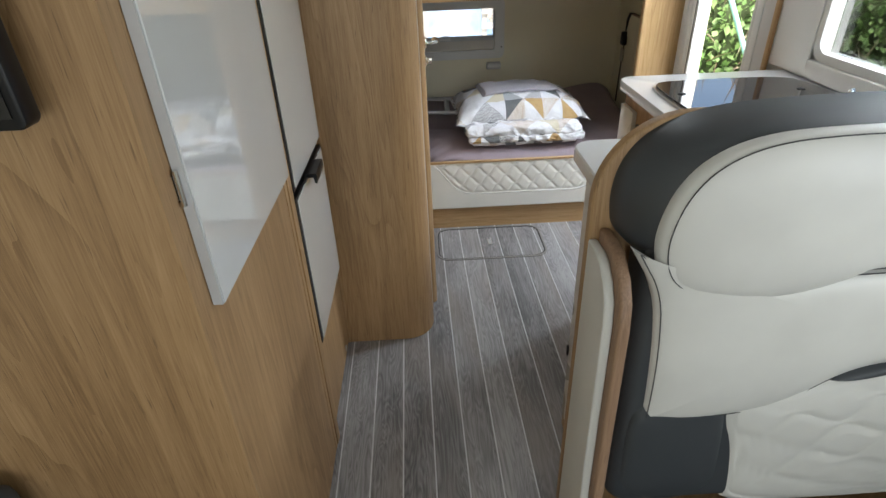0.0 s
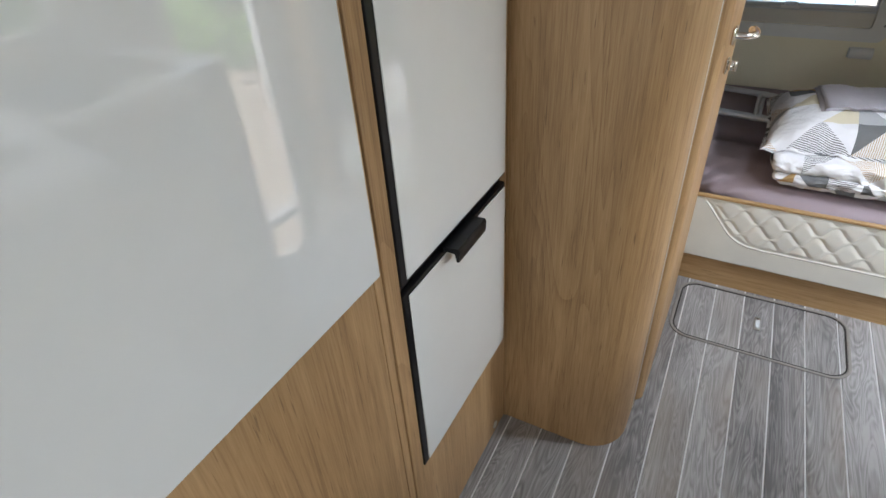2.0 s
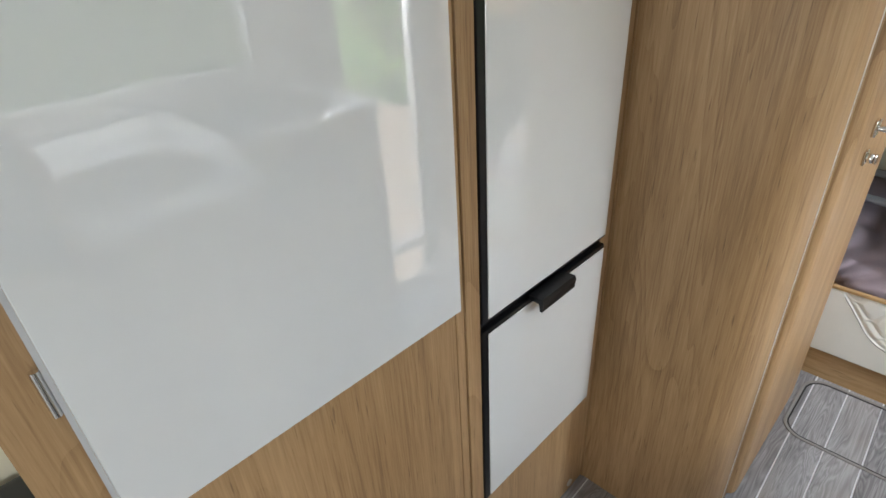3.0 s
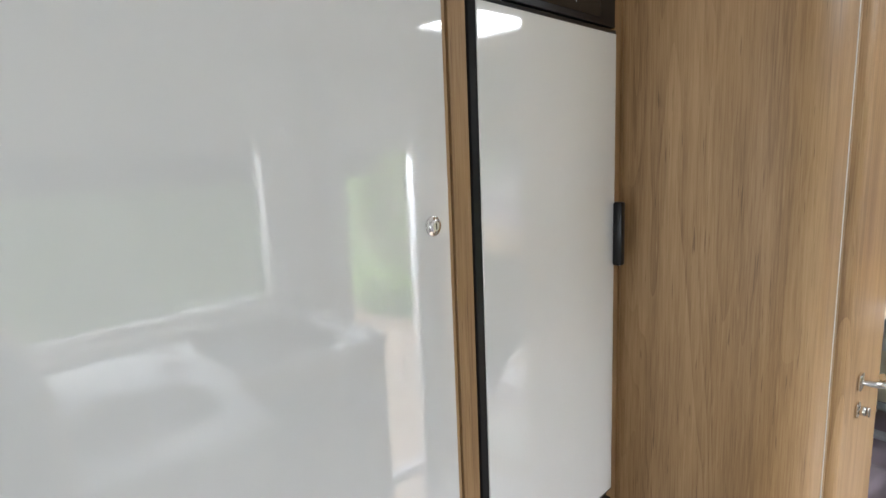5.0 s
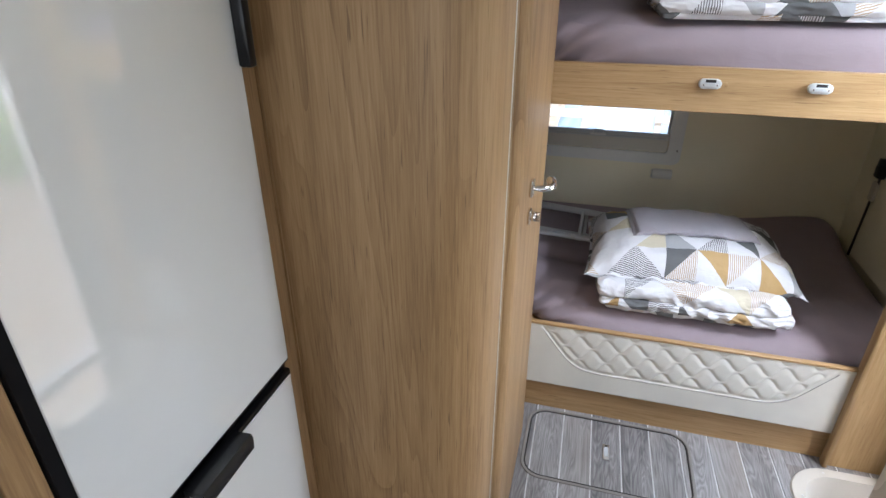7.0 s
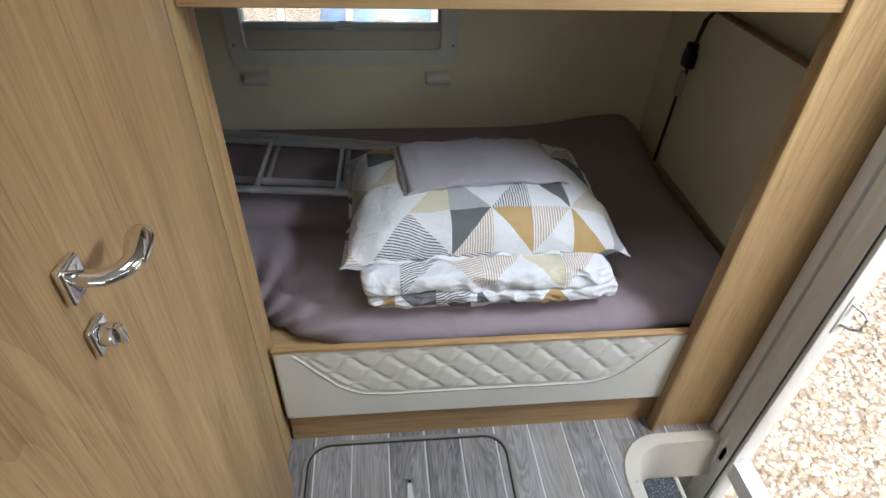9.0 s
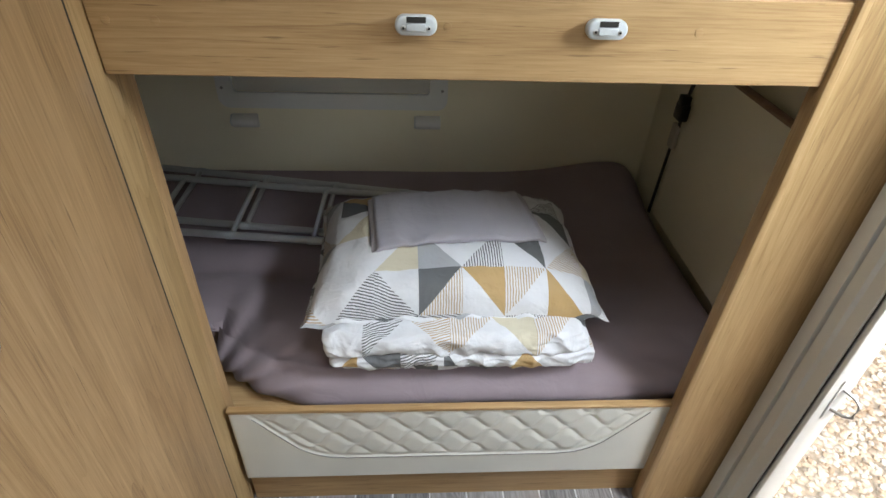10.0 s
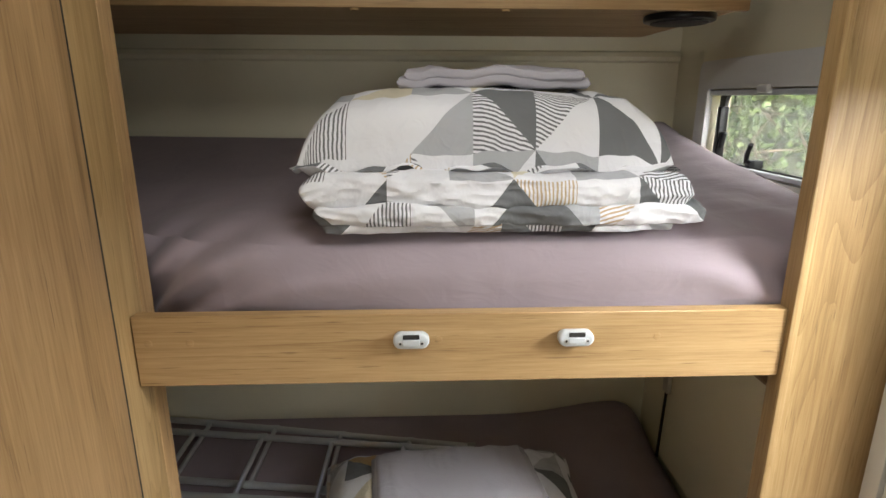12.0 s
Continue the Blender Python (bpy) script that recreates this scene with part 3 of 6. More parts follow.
# ---- furniture wall with wardrobe and fridge ----
WX = 0.172
ward = thing("wardrobe", "oak wardrobe with a white high-gloss hinged door", "wardrobe", (0.0, 1.27, 0))
part("body", wall_cells("x", XL + 0.03, WX, 1.006, 1.5595, 0.0, ZC - 0.003, []), M_OAK, ward)
dr = part("door", join(box(WX + 0.0015, 0.19, 1.06, 1.5575, 0.951, 1.985, 0.0012, 1)), M_GLOSS, ward, "white high-gloss door")
part("edge_strip", box(WX + 0.0015, 0.1885, 1.055, 1.0598, 0.952, 1.984), M_EDGEGREY, dr)
for hz in (1.15, 1.86):
    hinge = part("hinge", join(tube([(0.1785, 1.051, hz - 0.026), (0.1785, 1.051, hz + 0.026)], 0.0042, 10),
                               box(0.1725, 0.1742, 1.0465, 1.0505, hz - 0.02, hz + 0.02), box(0.178, 0.1795, 1.051, 1.0548, hz - 0.02, hz + 0.02)), M_CHROME, dr, "chrome hinge")



def round_lock(parent, x, y, z):
    lk = part("lock", join(disc((x, y, z), "x", 0.0135, 0.0035, 0.0012), disc((x + 0.0035, y, z), "x", 0.0085, 0.004, 0.0015)), M_CHROME, parent, "round chrome push lock")
    part("slot", join(disc((x + 0.0077, y, z), "x", 0.0055, 0.0004), ), M_STEEL, lk)
    part("keyhole", box(x + 0.0081, x + 0.0086, y - 0.0008, y + 0.0008, z - 0.004, z + 0.004), M_BLACK, lk)


round_lock(dr, 0.19, 1.525, 1.50)

frid = thing("tower_fridge_housing", "oak housing round a built-in tower fridge", "cabinet", (0.0, 1.8, 0))
part("side_panel", box(XL + 0.03, 0.1735, 1.5605, 1.580, 0.0, ZC - 0.003, 0.001, 1), M_OAK, frid)
part("side_panel", box(XL + 0.03, 0.1765, 1.5815, 1.6165, 0.0, ZC - 0.003, 0.001, 1), M_OAK2, frid)
part("plinth", box(0.10, 0.156, 1.618, 2.0865, 0.0, 0.388), M_OAK2, frid)
part("side_panel", box(XL + 0.03, 0.157, 2.0345, 2.0865, 0.389, ZC - 0.003), M_OAK, frid)
part("rail", box(0.10, 0.1735, 1.6175, 2.034, 1.868, 1.889), M_OAKY, frid)
upd = part("door", box(0.10, 0.188, 1.619, 2.03, 1.891, ZC - 0.006, 0.001, 1), M_GLOSS, frid, "white high-gloss flap")
round_lock(upd, 0.188, 1.802, 1.918)
part("leg_cap", disc((0.156, 2.02, 0.028), "x", 0.012, 0.003, seg=14), M_BEIGEPLAST, frid)

fr = thing("tower_fridge", "tall white glass-fronted fridge with freezer and black trim", "fridge", (0.0, 1.8, 0.42))
FY0, FY1 = 1.6175, 2.032
part("carcass", box(-0.28, 0.1645, FY0, FY1, 0.391, 1.866), M_BLACK, fr)
part("control_panel", box(0.165, 0.175, FY0 + 0.004, FY1 - 0.004, 1.808, 1.862, 0.001, 1), M_BLACK, fr)
cp = part("touch_strip", box(0.1752, 0.1765, FY0 + 0.09, FY1 - 0.06, 1.819, 1.850, 0.0006, 1), M_SCREEN, fr)
M_MARK = plain("pale_print", (0.55, 0.57, 0.58), 0.5)
for k, (dy, w, h) in enumerate(((0.125, 0.0012, 0.006), (0.19, 0.0012, 0.006), (0.24, 0.001, 0.005), (0.275, 0.001, 0.005))):
    part("mark", box(0.1766, 0.1769, FY0 + dy, FY0 + dy + w, 1.833, 1.833 + h), M_MARK, cp)
part("mark", ring(rounded(FY0 + 0.148, FY0 + 0.159, 1.829, 1.843, 0.002, 2), rounded(FY0 + 0.1495, FY0 + 0.1575, 1.8305, 1.8415, 0.0012, 2), "x", 0.1766, 0.1769), M_MARK, cp)
part("mark", join(box(0.1766, 0.1769, FY0 + 0.133, FY0 + 0.134, 1.834, 1.839)), M_MARK, cp)
for nm, z0, z1 in (("fridge_door", 0.876, 1.804), ("freezer_door", 0.392, 0.858)):
    fd = part(nm, box(0.165, 0.178, FY0 + 0.002, FY1 - 0.004, z0, z1, 0.003, 2), M_BLACK, fr, "black-trimmed door")
    part("glass_panel", box(0.1781, 0.181, FY0 + 0.0165, FY1 - 0.010, z0 + 0.008, z1 - 0.008, 0.001, 1), M_FRIDGE, fd, "white glass panel")
# grips: an upright one on the far edge, a lying one over the freezer
part("handle", join(box(0.1812, 0.200, FY1 - 0.018, FY1 - 0.001, 1.364, 1.488, 0.004, 2)), M_BLACK, fr, "black upright grip")
part("handle", join(prism([(0.1785, 0.870), (0.209, 0.872), (0.212, 0.866), (0.210, 0.844), (0.205, 0.844), (0.202, 0.860), (0.1785, 0.861)], "y", 1.752, 1.862)), M_BLACK, fr, "black lying grip")

# ---- washroom column with the round corner and its door ----
CY, CX = 2.0875, 0.503
col = thing("washroom_wall", "oak washroom corner panel with a rounded front edge", "partition", (0.3, 2.15, 0))
R = 0.112
arc = [(CX - R + R * math.cos(radians(a)), CY + R + R * math.sin(radians(a))) for a in [-90 + 90 * i / 12 for i in range(13)]]
part("curved_panel", prism([(0.150, CY), *arc, (CX, 2.278), (CX - 0.03, 2.278), (CX - 0.03, CY + R), (0.40, CY + 0.03), (0.150, CY + 0.03)], "z", 0.0, ZC - 0.003), M_OAK, col)
part("corner_bead", box(0.1575, 0.162, CY - 0.003, CY - 0.0005, 0.0, ZC - 0.003), M_OAK2, col)
part("white_joint", box(CX - 0.025, CX + 0.0015, 2.2785, 2.282, 0.0, ZC - 0.003), M_WHITEPLAST, col, "thin white joint strip")
part("jamb", box(CX - 0.03, CX + 0.002, 2.2825, 2.299, 0.0, ZC - 0.003, 0.001, 1), M_OAK2, col)

BX = 0.523
bd = thing("washroom_door", "closed oak washroom door with a chrome lever handle", "door", (0.5, 2.6, 0), kind="structure")
RD = 0.03
prof = [(BX - RD + RD * math.cos(radians(a)), 2.302 + RD + RD * math.sin(radians(a))) for a in [-90 + 90 * i / 8 for i in range(9)]]
slab = part("door_leaf", prism([(0.47, 2.302), *prof, (BX - 0.001, 2.845), (BX - 0.0265, 2.9223), (0.47, 2.9225)], "z", 0.012, 1.93, 0.001, 1), M_OAK2, bd)
part("hinge_post", prism(rounded(0.40, 0.4945, 2.9285, 3.008, (0, 0.003, 0.0015, 0)), "z", 0.0, ZC - 0.003), M_OAK3, bd, "honey oak post")
# strip coloured dark as the shadow line between door leaf and post
part("door_shadow_strip", box(0.480, 0.4955, 2.9230, 2.9281, 0.012, ZC - 0.003), M_DARKGAP, bd, "dark strip for the shadow gap beside the door")
part("post_lipping", prism(rounded(0.40, 0.4945, 3.0085, 3.050, (0, 0.0015, 0.008, 0)), "z", 0.0, ZC - 0.003), M_OAK2, bd)
part("lintel", box(0.44, 0.508, 2.302, 2.925, 1.935, ZC - 0.003), M_OAK2, bd)
HY, HZ = 2.478, 1.064
rose = part("rosette", box(BX + 0.0003, BX + 0.009, HY - 0.015, HY + 0.015, HZ - 0.018, HZ + 0.018, 0.003, 3), M_CHROME, bd, "chrome lever handle")
lev = [(BX + 0.008, HY, HZ), (BX + 0.030, HY, HZ), (BX + 0.040, HY + 0.008, HZ), (BX + 0.046, HY + 0.022, HZ), (BX + 0.044, HY + 0.038, HZ + 0.001),
       (BX + 0.040, HY + 0.054, HZ + 0.001), (BX + 0.038, HY + 0.063, HZ + 0.001), (BX + 0.0375, HY + 0.067, HZ + 0.001)]
part("lever", tube(lev, [0.009, 0.009, 0.0095, 0.010, 0.0115, 0.012, 0.009, 0.003], 14, True, 0.75), M_CHROME, rose)
rose2 = part("rosette", box(BX + 0.0003, BX + 0.007, HY - 0.014, HY + 0.014, HZ - 0.082, HZ - 0.050, 0.003, 3), M_CHROME, bd, "chrome turn lock plate")
part("turn_knob", join(disc((BX + 0.007, HY, HZ - 0.066), "x", 0.011, 0.012, 0.002), box(BX + 0.019, BX + 0.026, HY - 0.0035, HY + 0.0035, HZ - 0.077, HZ - 0.055, 0.002)), M_CHROME, rose2)
# washroom behind the door, closed
single("wall_washroom", wall_cells("y", 2.9305, 2.955, XL, 0.399, 0.0, ZC - 0.003), M_CREAMWALL, "plain partition between washroom and bunks", "wall", "structure")

# ---- bunks ----
LX0, LX1 = -0.33, 1.70
lower = thing("lower_bunk_base", "lower bunk base with quilted cream front and oak plinth", "bunk bed", (0.9, 3.4, 0))
part("plinth", box(0.503, 1.60, 3.004, 3.02, 0.0, 0.122), M_OAKX, lower, "oak plinth board")
part("bed_board", box(LX0, XR - 0.005, 3.022, 3.97, 0.31, 0.325), M_OAKX, lower)
part("top_edge", box(0.503, 1.512, 2.980, 2.998, 0.3795, 0.3895, 0.002, 1), M_OAKX, lower, "thin oak top edge")


def quilt_height(u, w, lam, row):
    """Puffed waves: w across the rows, u along them."""
    k = math.floor(w / row)
    best = 9.0
    for j in (k - 1, k, k + 1, k + 2):
        line = j * row + 0.40 * row * math.sin(2 * math.pi * ((u + 0.10 * w) / lam + 0.5 * j))
        best = min(best, abs(w - line))
    return min(1.0, best / (0.42 * row)) ** 0.6


def soft_min(a, b, k):
    h = max(k - abs(a - b), 0.0) / k
    return min(a, b) - h * h * k * 0.25


QX0, QX1, QZ0, QZ1 = 0.503, 1.511, 0.123, 0.379


def front_inset(x, z):
    """How far a point of the bed front lies inside the quilted field (metres, below 0 outside)."""
    s = soft_min(z - (QZ0 + 0.088), (x - 0.545) * 0.78 - (QZ1 - z) * 0.62, 0.06)
    return soft_min(s, (1.472 - x) * 0.78 - (QZ1 - z) * 0.62, 0.06)


def bed_front(u, v):
    x, z = QX0 + u * (QX1 - QX0), QZ0 + v * (QZ1 - QZ0)
    d = front_inset(x, z)
    h = 0.0
    if d > 0:
        h = min(1.0, d / 0.012) * 0.0048 * quilt_height(x, z + 0.02, 0.092, 0.050) - 0.001
    else:
        h = 0.0035 - 0.004 * math.exp(-((d / 0.004) ** 2))
    e = min(x - QX0, QX1 - x, z - QZ0, QZ1 - z)
    h -= 0.006 * max(0, 1 - e / 0.006) ** 2
    return (x, 2.986 - h, z)


front = part("front_panel", join(grid_surface(420, 110, bed_front), box(QX0, QX1, 2.9905, 3.003, QZ0, QZ1)), M_CREAM, lower, "cream quilted leatherette panel")
seam = []
for i in range(220):
    x = 0.553 + (1.464 - 0.553) * i / 219
    z = next((QZ0 + 0.002 * k for k in range(129) if front_inset(x, QZ0 + 0.002 * k) > -0.006), None)
    if z and z < QZ1 - 0.006:
        seam.append((x, z))
part("seam", tube([(x, 2.9822, z) for x, z in seam], 0.0008, 5), M_THREAD, front, "stitched seam")


def step_s(a, c, t):
    t = max(0.0, min(1.0, (t - a) / (c - a)))
    return t * t * (3 - 2 * t)


def mattress(name, xf, xb, x1, y0, y1, z0, top, label, radius=0.06, corner=0.15, turn=0.34, fan=0.012):
    """A fitted sheet over foam: rounded rim, gathered corners, a top that follows top(x, y). The side runs in
    from xf at the front to xb further back, round the post."""
    nx, ny, nz = 260, 90, 26
    bm = bmesh.new()

    def place(u, v):
        # v: 0..1 the front from below up, 1..2 over the top, 2..3 down the back
        yy = y0 if v < 1 else (y0 + (v - 1) * (y1 - y0) if v < 2 else y1)
        x0 = xf + (xb - xf) * step_s(0.9, 1.02, v)
        x = x0 + (u / 0.12) * (xf - x0) if u < 0.12 else xf + (u - 0.12) / 0.88 * (x1 - xf)
        ex = min(x - x0, x1 - x) / radius
        if x < 0.9:
            ex = 1.0
        pull = (1 - math.sqrt(max(0, 1 - (1 - min(1, ex)) ** 2))) * radius
        if x < 0.9:
            # the corner by the post is rounded in plan and fades into the top
            pull = corner * max(0.0, 1 - max(0.0, x - xf) / turn) ** 2 * (1 if v < 1 else max(0.0, 1 - (yy - y0) / 0.45))
        y = yy
        if v < 1:
            z = z0 + v * (top(x, y0) - z0)
            d = top(x, y0) - z
            y += 0.004 + radius * 0.8 * max(0.0, 1 - d / radius) ** 2.2 + 0.022 * max(0.0, 1 - (z - z0) / 0.05) ** 2
        elif v < 2:
            z = top(x, yy)
            d = yy - y0
            y = y0 + radius * 0.8 + d * (1 - radius * 0.8 / (y1 - y0))
            z -= 0.2 * radius * math.exp(-d / 0.03)
        else:
            z = top(x, y1) - (v - 2) * (top(x, y1) - z0)
        if v < 1.4 or x < 0.9:
            y += pull
        if v >= 1:
            z -= pull * (0.2 if x < 0.9 else 0.7)
        for cx in (xf, x1):
            r = math.hypot(x - cx, (z - z0) * 0.5 + max(0, y - y0) * 0.9)
            ang = math.atan2(z - z0 + 0.6 * max(0, y - y0), abs(x - cx) + 0.05)
            amp = fan * math.exp(-r / 0.30) * min(1.0, r / 0.06)
            y -= amp * math.sin(ang * 21 + 1.3 + 2 * wob(x, z, 1.0, 4.0))
            z += 0.4 * amp * math.sin(ang * 21 + 1.3)
        if 1 <= v < 2:
            z += 0.004 * wob(x, y, 3.1, 3.0) + 0.0022 * wob(x * 0.6, y * 2.2, 8.0, 9.0) + 0.003 * abs(wob(x * 0.5 + y, y - x * 0.2, 2.0, 7.0)) * math.exp(-(y - y0) / 0.2)
        elif v < 1:
            y += 0.005 * wob(x, z, 5.0, 4.0) + 0.0025 * wob(x * 2.2, z * 0.7, 2.0, 9.0)
        return (x, y, z)
    vs_v = [i / nz for i in range(nz)] + [1 + i / ny for i in range(ny)] + [2 + i / 4 for i in range(5)]
    grid = [[bm.verts.new(place(i / (nx - 1), v)) for v in vs_v] for i in range(nx)]
    for i in range(nx - 1):
        for j in range(len(vs_v) - 1):
            bm.faces.new((grid[i][j], grid[i + 1][j], grid[i + 1][j + 1], grid[i][j + 1]))
    bm.faces.new(grid[0])
    bm.faces.new(grid[-1])
    o = thing(name, label, "mattress", (1.0, 3.5, z0))
    part("fitted_sheet", bm, M_SHEET, o)
    part("foam_core", box(xf + 0.12, x1 - 0.03, y0 + corner * 0.55 + 0.02, y0 + 0.40, z0 - 0.0015, z0 + 0.035, 0.012, 3), M_WHITEPLAST, o, "white foam edge")
    return o


def low_top(x, y):
    z = 0.440 + 0.012 * max(0, (y - 3.5) / 0.5)
    z += 0.05 * math.exp(-(((x - 1.62) / 0.22) ** 2 + ((y - 3.93) / 0.14) ** 2))
    z -= 0.020 * math.exp(-(((y - 3.36) / 0.05) ** 2)) * (1 if x < 0.7 else math.exp(-((x - 0.7) / 0.1) ** 2))
    return z - 0.02 * max(0, 1 - (y - 3.02) / 0.10)


mattress("lower_mattress", 0.43, -0.32, LX1 + 0.02, 3.018, 3.965, 0.327, low_top, "mauve fitted sheet on the lower bunk mattress", radius=0.09, corner=0.13, turn=0.28)

upper = thing("upper_bunk_frame", "honey oak upper bunk rail with grey ladder sockets", "bunk bed", (1.0, 2.975, 1.139))
part("rail", box(0.496, 1.5055, 2.966, 2.988, 1.139, 1.254, 0.0015, 1), M_OAKX, upper, "honey oak rail")
part("bed_board", box(0.515, XR - 0.005, 2.99, 3.97, 1.148, 1.164), M_CREAMWALL, upper, "pale laminated bed board")


def socket(x):
    z = 1.215
    sk = part("ladder_socket", prism(rounded(x - 0.0275, x + 0.0275, z - 0.0125, z + 0.0125, 0.0122, 8), "y", 2.949, 2.9658, 0.004, 3), M_GREYPLAST, upper, "grey plastic ladder socket")
    part("slot", box(x - 0.0125, x + 0.0125, 2.9482, 2.9492, z + 0.0045, z + 0.0118), M_DARKGAP, sk)
    part("lip", box(x - 0.013, x + 0.013, 2.9465, 2.949, z - 0.006, z + 0.0035, 0.001, 1), M_GREYPLAST, sk)
    for k in (-0.0165, 0.0165):
        part("screw", join(disc((x + k, 2.9488, z - 0.002), "y", 0.0036, -0.0012, 0.0004, 12)), M_STEEL, sk)
        part("screw_hole", disc((x + k, 2.9474, z - 0.002), "y", 0.0018, -0.0004, 0, 8), M_BLACK, sk)


socket(0.915)
socket(1.168)


def cap_on_rail(x, z):
    part("cover_cap", disc((x, 2.9659, z), "y", 0.006, -0.0009, 0.0003, 16), M_OAKX, upper)


for cx in (0.957, 1.30, 0.518, 0.58):
    cap_on_rail(cx, 1.211)


def up_top(x, y):
    z = 1.367 + 0.03 * max(0.0, (y - 3.2) / 0.8) + 0.06 * max(0.0, (y - 3.45) / 0.55) ** 2 * (1.15 - 0.25 * x)
    z += 0.075 * max(0.0, (x - 1.32) / 0.42) ** 2 * max(0, (y - 3.12) / 0.85) ** 0.7
    z += 0.012 * max(0.0, (x - 1.2) / 0.5)
    return z - 0.015 * max(0, 1 - (y - 3.0) / 0.09)


mattress("upper_mattress", 0.40, -0.32, 1.735, 2.996, 3.965, 1.166, up_top, "mauve fitted sheet on the upper bunk mattress", radius=0.07, corner=0.13, fan=0.019)

# posts and boards of the bunk opening
post = thing("bunk_post", "honey oak post panel beside the bunks", "panel", (1.6, 3.0, 0), kind="structure")
part("panel", box(1.5215, 1.735, 2.972, 2.992, 0.0, ZC - 0.003), M_OAK3, post)
part("edge", box(1.5065, 1.521, 2.957, 2.991, 0.0, ZC - 0.003, 0.003, 2), M_OAK3, post)


def cloth_grid(nu, nv, fn, seed=0.0):
    """A sheet of cloth whose uv follows its true length."""
    bm = bmesh.new()
    pos = [[Vector(fn(i / (nu - 1), j / (nv - 1))) for j in range(nv)] for i in range(nu)]
    V = [[0.0] * nv for _ in range(nu)]
    for i in range(nu):
        for j in range(1, nv):
            V[i][j] = V[i][j - 1] + (pos[i][j] - pos[i][j - 1]).length
    mid = nv // 2
    U = [0.0] * nu
    for i in range(1, nu):
        U[i] = U[i - 1] + (pos[i][mid] - pos[i - 1][mid]).length
    half = V[nu // 2][mid]
    vs = [[bm.verts.new(p) for p in row] for row in pos]
    layer = bm.loops.layers.uv.new("UVMap")
    for i in range(nu - 1):
        for j in range(nv - 1):
            f = bm.faces.new((vs[i][j], vs[i + 1][j], vs[i + 1][j + 1], vs[i][j + 1]))
            for lp, (p, q) in zip(f.loops, ((i, j), (i + 1, j), (i + 1, j + 1), (i, j + 1))):
                lp[layer].uv = (U[p] + seed, V[p][q] - V[p][mid] + half + seed * 0.37)
    return bm


def crease(x, y, seed):
    """Soft drawn folds in cloth: ridged noise at two sizes."""
    a = 1 - 2 * abs(wob(x + seed, y * 1.5 + seed, seed, 6.0))
    c = 1 - 2 * abs(wob(x * 1.3 - seed, y + 2 * seed, 3.0, 14.0))
    d = 1 - 2 * abs(wob(x * 0.8 + 2 * seed, y * 2.0, 7.0, 24.0))
    return 0.008 * a + 0.005 * c + 0.0022 * d


